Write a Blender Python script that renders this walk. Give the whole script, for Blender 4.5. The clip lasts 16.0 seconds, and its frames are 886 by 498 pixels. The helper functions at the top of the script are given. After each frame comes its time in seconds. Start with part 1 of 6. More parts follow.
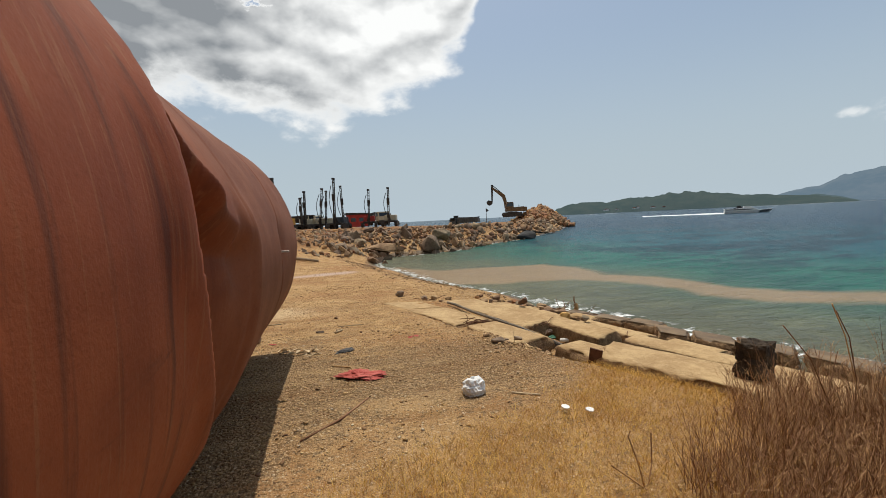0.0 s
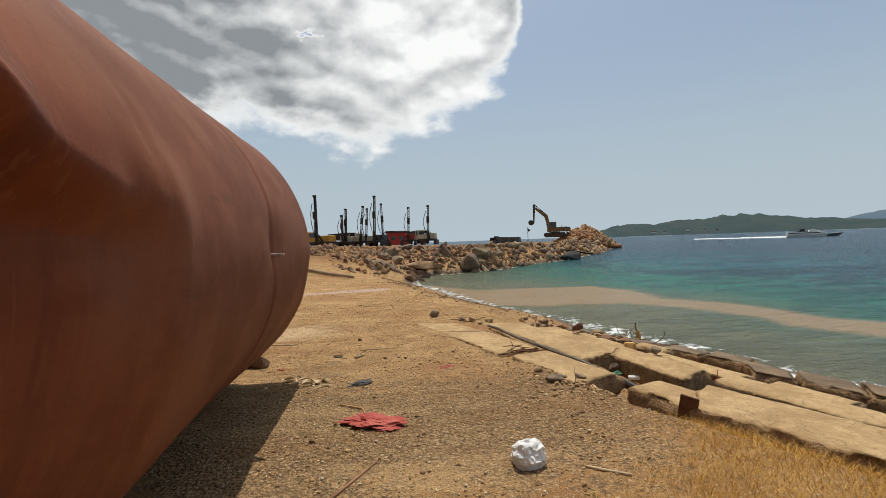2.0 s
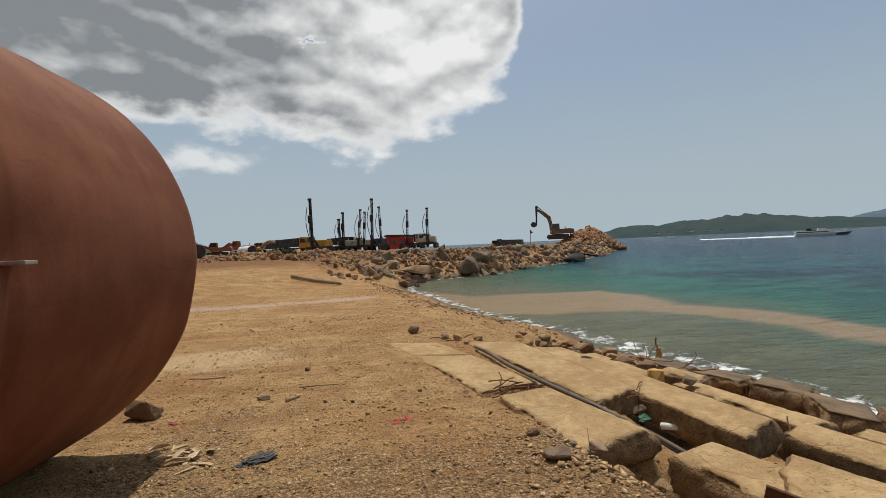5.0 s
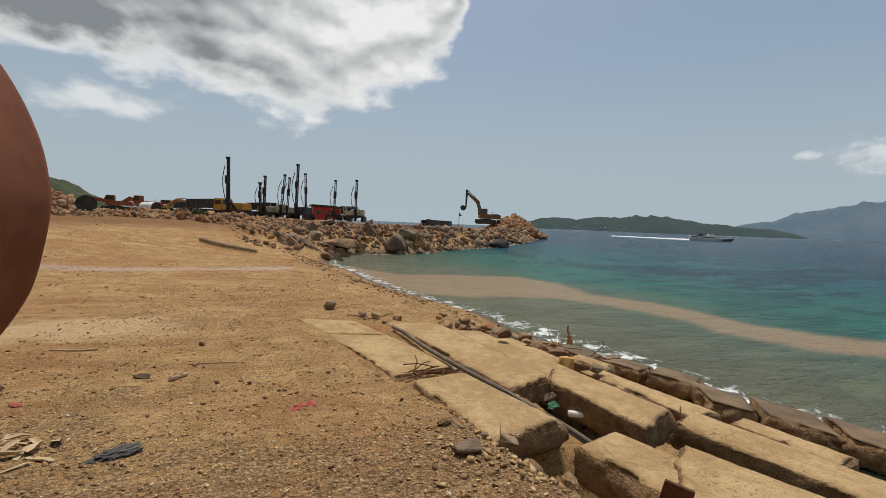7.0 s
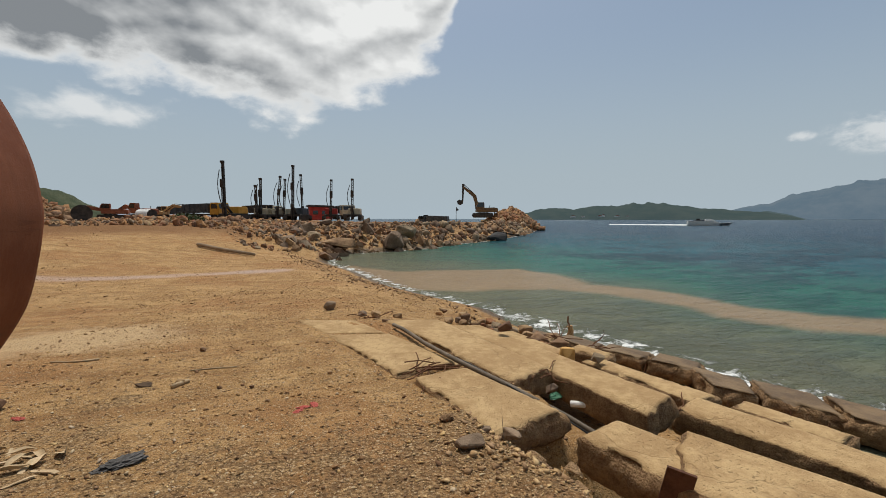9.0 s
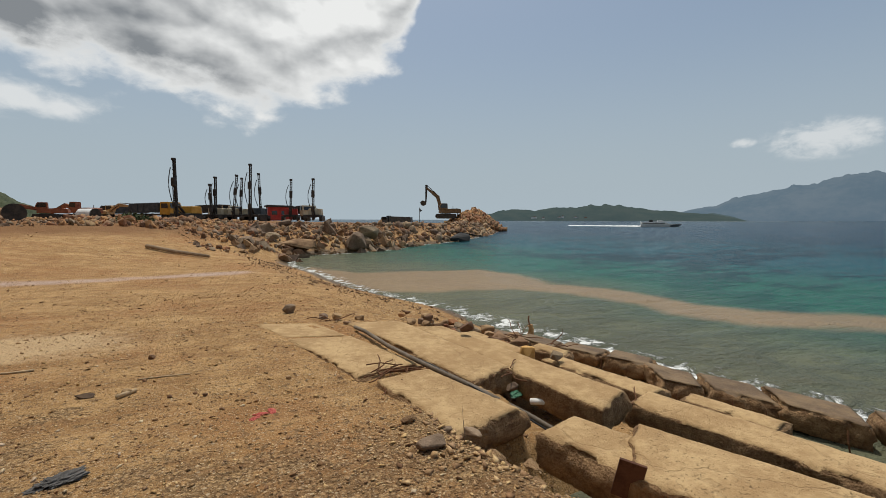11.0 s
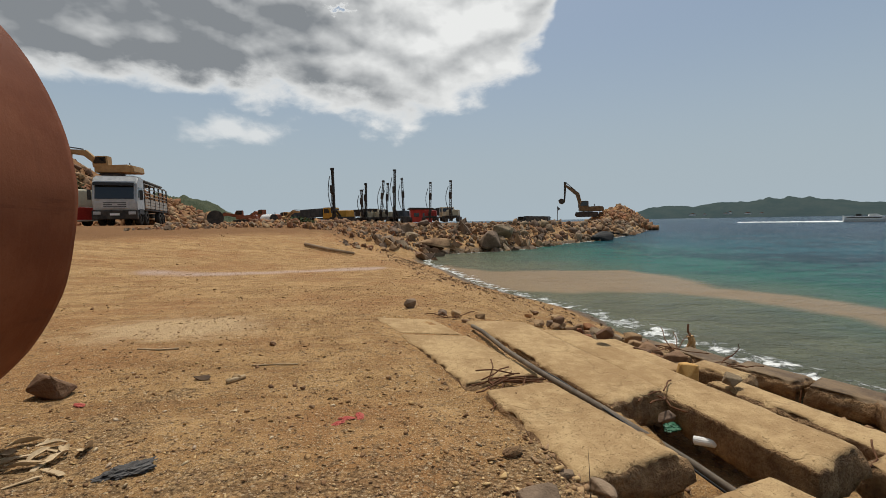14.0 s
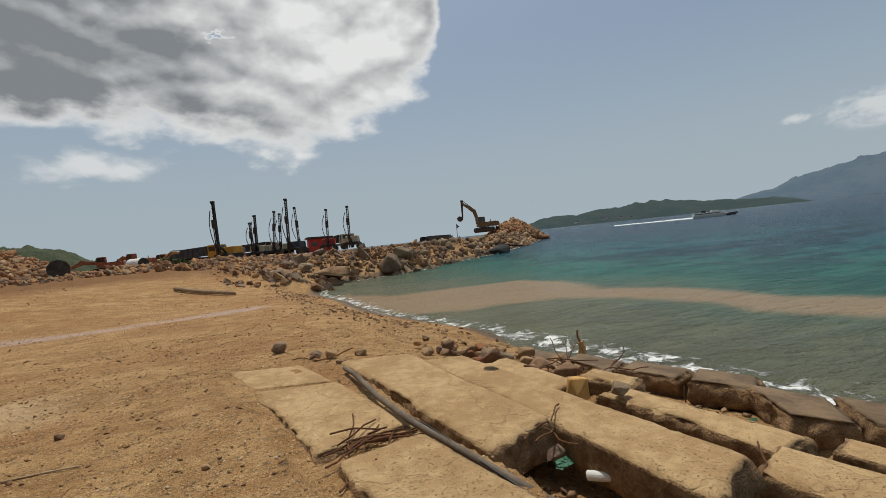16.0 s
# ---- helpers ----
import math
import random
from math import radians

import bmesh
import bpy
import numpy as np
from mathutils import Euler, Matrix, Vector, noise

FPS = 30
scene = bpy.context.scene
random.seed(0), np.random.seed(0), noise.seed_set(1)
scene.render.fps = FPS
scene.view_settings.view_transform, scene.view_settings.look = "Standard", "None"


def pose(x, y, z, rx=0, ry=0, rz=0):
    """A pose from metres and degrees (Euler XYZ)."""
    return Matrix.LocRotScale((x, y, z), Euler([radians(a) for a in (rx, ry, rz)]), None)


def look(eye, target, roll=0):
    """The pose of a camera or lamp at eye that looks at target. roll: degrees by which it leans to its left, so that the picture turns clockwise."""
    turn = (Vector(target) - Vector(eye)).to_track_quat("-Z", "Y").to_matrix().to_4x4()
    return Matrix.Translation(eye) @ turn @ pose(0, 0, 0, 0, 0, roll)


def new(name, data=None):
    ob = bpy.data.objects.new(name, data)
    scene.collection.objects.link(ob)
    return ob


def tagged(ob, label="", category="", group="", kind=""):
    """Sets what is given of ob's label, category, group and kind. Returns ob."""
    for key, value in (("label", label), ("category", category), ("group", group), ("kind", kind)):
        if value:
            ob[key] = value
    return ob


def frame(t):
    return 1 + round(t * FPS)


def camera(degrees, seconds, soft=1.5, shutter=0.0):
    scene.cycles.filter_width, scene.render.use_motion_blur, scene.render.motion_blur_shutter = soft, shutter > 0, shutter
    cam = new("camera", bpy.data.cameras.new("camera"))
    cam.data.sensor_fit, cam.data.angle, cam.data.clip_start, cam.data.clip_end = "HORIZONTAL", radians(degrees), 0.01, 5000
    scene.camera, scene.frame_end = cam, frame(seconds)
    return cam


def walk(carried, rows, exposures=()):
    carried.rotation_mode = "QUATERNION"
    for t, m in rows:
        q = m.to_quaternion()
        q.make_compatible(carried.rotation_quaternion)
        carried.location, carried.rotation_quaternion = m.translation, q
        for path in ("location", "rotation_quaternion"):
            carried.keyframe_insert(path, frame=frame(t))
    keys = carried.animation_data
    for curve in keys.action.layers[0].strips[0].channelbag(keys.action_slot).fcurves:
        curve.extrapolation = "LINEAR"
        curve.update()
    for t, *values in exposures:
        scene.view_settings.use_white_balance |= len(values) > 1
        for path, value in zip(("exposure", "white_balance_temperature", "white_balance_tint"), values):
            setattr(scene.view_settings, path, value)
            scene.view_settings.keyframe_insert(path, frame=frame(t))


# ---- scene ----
cam = camera(91.8, 16.0, soft=0.6)
PATH = [
    (0, (-1.016, -1.642, 1.805), (-0.602, 0.31, 1.67), -2.8),
    (0.5, (-1.052, -1.357, 1.793), (-0.596, 0.59, 1.755), -3.9),
    (1, (-0.988, -1.064, 1.752), (-0.621, 0.902, 1.773), -4.8),
    (1.5, (-0.929, -0.78, 1.655), (-0.645, 1.199, 1.597), -3.8),
    (2, (-0.795, -0.452, 1.606), (-0.558, 1.534, 1.572), -2.0),
    (2.5, (-0.618, -0.089, 1.571), (-0.476, 1.906, 1.58), -1.9),
    (3, (-0.504, 0.274, 1.545), (-0.174, 2.245, 1.622), -3.9),
    (3.5, (-0.339, 0.53, 1.522), (0.19, 2.458, 1.541), -4.8),
    (4, (-0.242, 0.837, 1.555), (0.065, 2.813, 1.531), -3.4),
    (4.2, (-0.209, 0.918, 1.546), (0.02, 2.904, 1.53), -3.2),
    (6.3, (-0.053, 1.476, 1.533), (0.268, 3.449, 1.491), 0.5),
    (6.5, (-0.038, 1.488, 1.527), (0.368, 3.446, 1.465), 1.1),
    (7, (-0.03, 1.498, 1.515), (0.52, 3.417, 1.396), 2.3),
    (7.5, (-0.036, 1.496, 1.516), (0.565, 3.398, 1.366), 3.0),
    (8, (-0.033, 1.486, 1.523), (0.554, 3.391, 1.363), 2.3),
    (8.5, (-0.027, 1.484, 1.525), (0.53, 3.399, 1.371), 0.9),
    (9, (-0.008, 1.49, 1.528), (0.548, 3.406, 1.387), 0.0),
    (9.5, (0.008, 1.493, 1.531), (0.62, 3.392, 1.398), -0.0),
    (10, (0.02, 1.48, 1.536), (0.709, 3.353, 1.403), 0.2),
    (10.2, (0.025, 1.462, 1.537), (0.749, 3.321, 1.402), 0.2),
    (12.3, (-0.033, 1.613, 1.517), (0.562, 3.515, 1.355), -0.5),
    (12.5, (0.001, 1.65, 1.505), (0.507, 3.577, 1.328), -0.6),
    (13, (0.117, 1.714, 1.463), (0.3, 3.701, 1.321), 2.3),
    (13.5, (0.269, 1.982, 1.365), (0.286, 3.978, 1.243), 2.0),
    (14, (0.404, 2.172, 1.337), (0.503, 4.165, 1.209), -1.0),
    (14.5, (0.607, 2.346, 1.305), (0.714, 4.338, 1.166), -2.5),
    (15, (0.759, 2.515, 1.283), (1.241, 4.453, 1.168), -4.3),
    (15.5, (0.897, 2.707, 1.27), (1.525, 4.605, 1.226), -8.8),
    (16, (0.994, 2.828, 1.28), (1.526, 4.755, 1.232), -6.0),
]
walk(cam, [(t, look(eye, target, roll)) for t, eye, target, roll in PATH], [(0.0, 0.14), (2.3, 0.08), (3.5, -0.1), (5.5, -0.1), (14.0, -0.12), (16.0, -0.22)])

# ---- light ----
SUN_AZ, SUN_EL = radians(8.0), radians(70.0)
world = bpy.data.worlds.new("sky")
scene.world = world
world.use_nodes = True


def node(tree, kind, inputs=None, **attrs):
    """A node with its attributes set and its inputs given as values or sockets."""
    n = tree.nodes.new(kind)
    for key, value in attrs.items():
        setattr(n, key, value)
    for key, value in (inputs or {}).items():
        if isinstance(value, bpy.types.NodeSocket):
            tree.links.new(value, n.inputs[key])
        else:
            n.inputs[key].default_value = value
    return n


def calc(tree, op, a, b=0.0, c=0.0, clamp=False):
    return node(tree, "ShaderNodeMath", {0: a, 1: b, 2: c}, operation=op, use_clamp=clamp).outputs[0]


def span(tree, value, lo, hi, smooth=True):
    """0 at lo, 1 at hi."""
    return node(tree, "ShaderNodeMapRange", {"Value": value, "From Min": lo, "From Max": hi}, interpolation_type="SMOOTHSTEP" if smooth else "LINEAR").outputs[0]


def blend(tree, fac, a, b, mode="MIX"):
    n = node(tree, "ShaderNodeMix", data_type="RGBA", blend_type=mode)
    for key, value in (("Factor", fac), ("A", a), ("B", b)):
        sockets = [s for s in n.inputs if s.name == key and s.type == ("VALUE" if key == "Factor" else "RGBA")]
        if isinstance(value, bpy.types.NodeSocket):
            tree.links.new(value, sockets[0])
        else:
            sockets[0].default_value = value if key == "Factor" else (*value[:3], 1)
    return [s for s in n.outputs if s.type == "RGBA"][0]


def grain(tree, vector, scale, detail=4.0, rough=0.55, distortion=0.0):
    ins = {"Scale": scale, "Detail": detail, "Roughness": rough, "Distortion": distortion}
    if vector is not None:
        ins["Vector"] = vector
    return node(tree, "ShaderNodeTexNoise", ins).outputs[0]


wt = world.node_tree
wt.nodes.clear()
sky = node(wt, "ShaderNodeTexSky", sky_type="NISHITA", sun_disc=False, sun_elevation=SUN_EL, sun_rotation=SUN_AZ,
           air_density=1.1, dust_density=3.0, ozone_density=2.0, altitude=0.0)
toward = node(wt, "ShaderNodeTexCoord").outputs["Generated"]
sep = node(wt, "ShaderNodeSeparateXYZ", {0: toward})
dx, dy, dz = sep.outputs
azim = calc(wt, "MULTIPLY", calc(wt, "ARCTAN2", dx, dy), 57.2958)
elev = calc(wt, "MULTIPLY", calc(wt, "ARCSINE", dz), 57.2958)
# cloud deck: a broad cumulus bank over the land with its flat base, one low puff under it, thin scraps over the sea
flat = node(wt, "ShaderNodeCombineXYZ", {0: calc(wt, "MULTIPLY", azim, 0.052), 1: calc(wt, "MULTIPLY", elev, 0.088), 2: 0.7}).outputs[0]
billow = grain(wt, flat, 2.1, 8.0, 0.55, 0.1)
small = grain(wt, flat, 6.5, 8.0, 0.62, 0.25)
stirred = node(wt, "ShaderNodeVectorMath", {0: flat, 1: node(wt, "ShaderNodeVectorMath", {0: node(wt, "ShaderNodeTexNoise", {"Vector": flat, "Scale": 5.0, "Detail": 5.0}).outputs[1], "Scale": 0.22}, operation="SCALE").outputs[0]}, operation="ADD").outputs[0]
heads = node(wt, "ShaderNodeTexVoronoi", {"Vector": stirred, "Scale": 4.5, "Smoothness": 0.5}, feature="SMOOTH_F1").outputs["Distance"]
base_curve = node(wt, "ShaderNodeFloatCurve", {"Value": calc(wt, "ADD", calc(wt, "DIVIDE", azim, 120.0), 0.5, clamp=True)})
curve = base_curve.mapping.curves[0]
curve.points[0].location, curve.points[1].location = (0.0, 0.2), (1.0, 1.0)
for a, e in ((-29, 13.0), (-20, 13.0), (-14, 12.6), (-10, 12.2), (-6, 11.2), (-1, 11.4), (4, 12.8), (11, 15.4), (15, 18.2), (17.5, 23.0), (19.5, 30.0), (22, 45.0)):
    curve.points.new(a / 120 + 0.5, e / 60).handle_type = "VECTOR"
base_curve.mapping.update()
above = calc(wt, "SUBTRACT", elev, calc(wt, "MULTIPLY", base_curve.outputs[0], 60.0))
density = calc(wt, "ADD", calc(wt, "MULTIPLY", calc(wt, "MINIMUM", above, 10.0), 0.085), calc(wt, "MULTIPLY", calc(wt, "SUBTRACT", billow, 0.5), 0.5))
density = calc(wt, "ADD", density, calc(wt, "ADD", calc(wt, "MULTIPLY", calc(wt, "SUBTRACT", small, 0.5), 0.3), calc(wt, "MULTIPLY", calc(wt, "SUBTRACT", 0.32, heads), 0.35)))


def oval(a, e, ra, re):
    """1 at the middle of an oval of sky, 0 at its edge, negative outside."""
    return calc(wt, "SUBTRACT", 1.0, calc(wt, "SQRT", calc(wt, "ADD", calc(wt, "POWER", calc(wt, "DIVIDE", calc(wt, "SUBTRACT", azim, a), ra), 2.0), calc(wt, "POWER", calc(wt, "DIVIDE", calc(wt, "SUBTRACT", elev, e), re), 2.0))))


gap = calc(wt, "MAXIMUM", oval(-9.3, 25.6, 6.0, 1.6), oval(2.0, 33.5, 8.0, 3.5))
density = calc(wt, "SUBTRACT", density, calc(wt, "MULTIPLY", span(wt, calc(wt, "ADD", gap, calc(wt, "MULTIPLY", calc(wt, "SUBTRACT", small, 0.5), 4.0)), 0.1, 1.3), 0.9))
puff_d = calc(wt, "ADD", calc(wt, "MULTIPLY", oval(-22.5, 10.9, 8.5, 2.2), 0.5), calc(wt, "ADD", calc(wt, "MULTIPLY", calc(wt, "SUBTRACT", small, 0.45), 0.6), calc(wt, "MULTIPLY", calc(wt, "SUBTRACT", 0.32, heads), 0.5)))
scrap_d = calc(wt, "MAXIMUM", oval(62.0, 8.2, 6.0, 2.6), oval(55.6, 8.3, 1.6, 0.7))
scrap = calc(wt, "ADD", calc(wt, "MULTIPLY", scrap_d, 0.35), calc(wt, "MULTIPLY", calc(wt, "SUBTRACT", small, 0.45), 0.9))
cover = calc(wt, "MAXIMUM", span(wt, density, -0.05, 0.2), calc(wt, "MULTIPLY", span(wt, puff_d, 0.02, 0.42), 0.75))
cover = calc(wt, "MAXIMUM", cover, calc(wt, "MULTIPLY", calc(wt, "MULTIPLY", span(wt, scrap, 0.05, 0.35), span(wt, scrap_d, 0.0, 0.4)), 0.6))
deep = span(wt, calc(wt, "MINIMUM", calc(wt, "SUBTRACT", elev, 9.5), calc(wt, "MULTIPLY", calc(wt, "SUBTRACT", -3.0, azim), 0.55)), -6.0, 12.0)
lit = node(wt, "ShaderNodeVectorMath", {0: flat, 1: (0.03, 0.11, 0.0)}, operation="ADD").outputs[0]
lobe = grain(wt, lit, 2.4, 4.0, 0.42, 0.15)
soft_a, soft_b = grain(wt, flat, 3.2, 4.0, 0.45, 0.1), grain(wt, lit, 3.2, 4.0, 0.45, 0.1)
puff = calc(wt, "SUBTRACT", soft_b, soft_a)
underside = calc(wt, "MULTIPLY", span(wt, above, 1.5, 3.5), span(wt, above, 8.0, 4.0))
shade = calc(wt, "ADD", calc(wt, "MULTIPLY", deep, 0.8), calc(wt, "MULTIPLY", calc(wt, "SUBTRACT", lobe, 0.49), 1.25))
shade = calc(wt, "ADD", shade, calc(wt, "ADD", calc(wt, "MULTIPLY", puff, 1.5), calc(wt, "MULTIPLY", calc(wt, "SUBTRACT", heads, 0.3), 0.5)))
shade = calc(wt, "ADD", shade, calc(wt, "MULTIPLY", underside, 0.26))
shade = span(wt, calc(wt, "SUBTRACT", calc(wt, "MULTIPLY", shade, span(wt, density, 0.05, 0.45)), -0.04), 0.0, 0.95, False)
cloud = blend(wt, shade, (0.89, 0.9, 0.89), (0.25, 0.27, 0.29))
SKY = 0.085
haze = blend(wt, span(wt, elev, 26.0, -1.0), node(wt, "ShaderNodeVectorMath", {0: sky.outputs[0], "Scale": SKY}, operation="SCALE").outputs[0], (0.43, 0.49, 0.52))
veil = blend(wt, 0.32, haze, (0.42, 0.55, 0.66))
both = blend(wt, cover, veil, cloud)
ground_side = blend(wt, span(wt, elev, -0.5, -3.0), both, (0.22, 0.2, 0.17))
node(wt, "ShaderNodeOutputWorld", {0: node(wt, "ShaderNodeBackground", {0: ground_side, 1: 1.0}).outputs[0]})

sun = new("sun", bpy.data.lights.new("sun", "SUN"))
sun.data.energy, sun.data.angle, sun.data.color = 3.3, radians(0.6), (1.0, 0.95, 0.87)
sun.matrix_world = look((0, 0, 60), (-math.cos(SUN_EL) * math.sin(SUN_AZ), -math.cos(SUN_EL) * math.cos(SUN_AZ), 60 - math.sin(SUN_EL)))


# ---- materials ----
def surface(name, rough=0.8, metal=0.0, spec=0.3):
    m = bpy.data.materials.new(name)
    m.use_nodes = True
    t = m.node_tree
    b = t.nodes["Principled BSDF"]
    b.inputs["Roughness"].default_value = rough
    b.inputs["Metallic"].default_value = metal
    b.inputs["Specular IOR Level"].default_value = spec
    return m, t, b


def place(t, stretch=(1, 1, 1), local=False):
    co = node(t, "ShaderNodeTexCoord").outputs["Object"] if local else node(t, "ShaderNodeNewGeometry").outputs["Position"]
    return node(t, "ShaderNodeVectorMath", {0: co, 1: stretch}, operation="MULTIPLY").outputs[0]


def relief(t, b, height, strength, distance):
    t.links.new(node(t, "ShaderNodeBump", {"Height": height, "Strength": strength, "Distance": distance}).outputs[0], b.inputs["Normal"])


def plain(name, a, b2, scale=6.0, rough=0.7, metal=0.0, spec=0.3, bump=0.2, per=0.0, local=False, size=0.01, stretch=(1, 1, 1), fine=7.0):
    """A material that wanders between two colours at two scales, with fine relief; per: how far pieces differ in value."""
    m, t, b = surface(name, rough, metal, spec)
    p = place(t, stretch, local)
    big, little = grain(t, p, scale, 5.0, 0.6), grain(t, p, scale * fine, 4.0, 0.65)
    mixed = span(t, calc(t, "ADD", calc(t, "MULTIPLY", big, 0.65), calc(t, "MULTIPLY", little, 0.35)), 0.36, 0.64)
    c = blend(t, mixed, a, b2)
    if per:
        rnd = calc(t, "ADD", node(t, "ShaderNodeObjectInfo").outputs["Random"], node(t, "ShaderNodeNewGeometry").outputs["Random Per Island"])
        rnd = calc(t, "FRACT", calc(t, "MULTIPLY", rnd, 3.7))
        c = node(t, "ShaderNodeHueSaturation", {"Color": c, "Value": calc(t, "ADD", 1.0 - per, calc(t, "MULTIPLY", rnd, 2 * per)), "Hue": calc(t, "ADD", 0.488, calc(t, "MULTIPLY", rnd, 0.024))}).outputs[0]
    t.links.new(c, b.inputs["Base Color"])
    if bump:
        relief(t, b, calc(t, "ADD", little, calc(t, "MULTIPLY", big, 0.5)), bump, size)
    return m


def make_ground():
    m, t, b = surface("dry_earth", 0.95, 0, 0.15)
    p = place(t)
    shore = node(t, "ShaderNodeAttribute", attribute_name="shore").outputs["Fac"]
    stony = node(t, "ShaderNodeAttribute", attribute_name="stony").outputs["Fac"]
    muddy = node(t, "ShaderNodeAttribute", attribute_name="muddy").outputs["Fac"]
    broad, mid, fine, dust = grain(t, p, 0.35, 6), grain(t, p, 2.2, 6, 0.62), grain(t, p, 14.0, 5, 0.7), grain(t, p, 70.0, 3, 0.7)
    earth = blend(t, span(t, mid, 0.35, 0.65), (0.36, 0.2, 0.078), (0.53, 0.325, 0.14))
    earth = blend(t, calc(t, "MULTIPLY", span(t, broad, 0.46, 0.64), 0.65), earth, (0.36, 0.165, 0.06))
    earth = blend(t, calc(t, "MULTIPLY", span(t, fine, 0.5, 0.66), 0.8), earth, (0.15, 0.095, 0.05))
    grit = node(t, "ShaderNodeTexVoronoi", {"Vector": p, "Scale": 34.0})
    tone = node(t, "ShaderNodeSeparateColor", {0: grit.outputs["Color"]}).outputs[0]
    gravel = blend(t, tone, (0.2, 0.12, 0.058), (0.52, 0.34, 0.17))
    gravel = blend(t, span(t, grit.outputs["Distance"], 0.35, 0.75), gravel, (0.13, 0.08, 0.042))
    patch = span(t, calc(t, "ADD", stony, calc(t, "MULTIPLY", calc(t, "SUBTRACT", calc(t, "ADD", mid, fine), 1.0), 1.3)), 0.35, 0.75)
    c = blend(t, calc(t, "MULTIPLY", patch, 0.72), earth, gravel)
    c = blend(t, calc(t, "MULTIPLY", span(t, dust, 0.44, 0.34), 0.7), c, (0.14, 0.08, 0.04))
    pale = calc(t, "MULTIPLY", span(t, dust, 0.56, 0.64), 0.8)
    c = blend(t, pale, c, (0.55, 0.40, 0.24))
    ruts = grain(t, place(t, (0.3, 2.4, 1)), 1.0, 7, 0.72, 0.5)
    c = blend(t, calc(t, "MULTIPLY", span(t, ruts, 0.52, 0.62), 0.5), c, (0.27, 0.135, 0.055))
    c = blend(t, calc(t, "MULTIPLY", span(t, ruts, 0.46, 0.36), 0.4), c, (0.58, 0.38, 0.18))
    sandy = node(t, "ShaderNodeAttribute", attribute_name="sandy").outputs["Fac"]
    c = blend(t, calc(t, "MULTIPLY", span(t, calc(t, "ADD", sandy, calc(t, "SUBTRACT", mid, 0.5)), 0.25, 0.8), 0.75), c, (0.62, 0.44, 0.25))
    for size, far_in, dark, light in ((62.0, 0.34, 0.2, 0.86), (27.0, 0.3, 0.13, 0.93)):
        chip = node(t, "ShaderNodeTexVoronoi", {"Vector": p, "Scale": size})
        luck = node(t, "ShaderNodeSeparateColor", {0: chip.outputs["Color"]}).outputs[1]
        body = span(t, chip.outputs["Distance"], far_in + 0.06, far_in - 0.04)
        c = blend(t, calc(t, "MULTIPLY", calc(t, "MULTIPLY", body, calc(t, "LESS_THAN", luck, dark)), 0.65), c, (0.16, 0.092, 0.045))
        c = blend(t, calc(t, "MULTIPLY", calc(t, "MULTIPLY", body, calc(t, "GREATER_THAN", luck, light)), 0.8), c, (0.6, 0.45, 0.28))
    wet = span(t, calc(t, "ADD", shore, calc(t, "MULTIPLY", calc(t, "SUBTRACT", mid, 0.5), 0.8)), 0.9, 0.25)
    c = blend(t, wet, c, (0.13, 0.085, 0.045))
    c = blend(t, calc(t, "MULTIPLY", span(t, muddy, 0.25, 0.75), 0.85), c, (0.46, 0.31, 0.23))
    spoil = node(t, "ShaderNodeAttribute", attribute_name="spoil").outputs["Fac"]
    c = blend(t, calc(t, "MULTIPLY", spoil, 0.88), c, blend(t, fine, (0.11, 0.052, 0.024), (0.31, 0.16, 0.072)))
    t.links.new(c, b.inputs["Base Color"])
    damp = calc(t, "MAXIMUM", wet, muddy)
    t.links.new(calc(t, "SUBTRACT", 0.95, calc(t, "MULTIPLY", damp, 0.6)), b.inputs["Roughness"])
    h = calc(t, "ADD", calc(t, "MULTIPLY", fine, 0.7), calc(t, "ADD", calc(t, "MULTIPLY", dust, 0.35), calc(t, "MULTIPLY", calc(t, "MULTIPLY", patch, grit.outputs["Distance"]), -0.5)))
    relief(t, b, h, 1.0, 0.065)
    return m


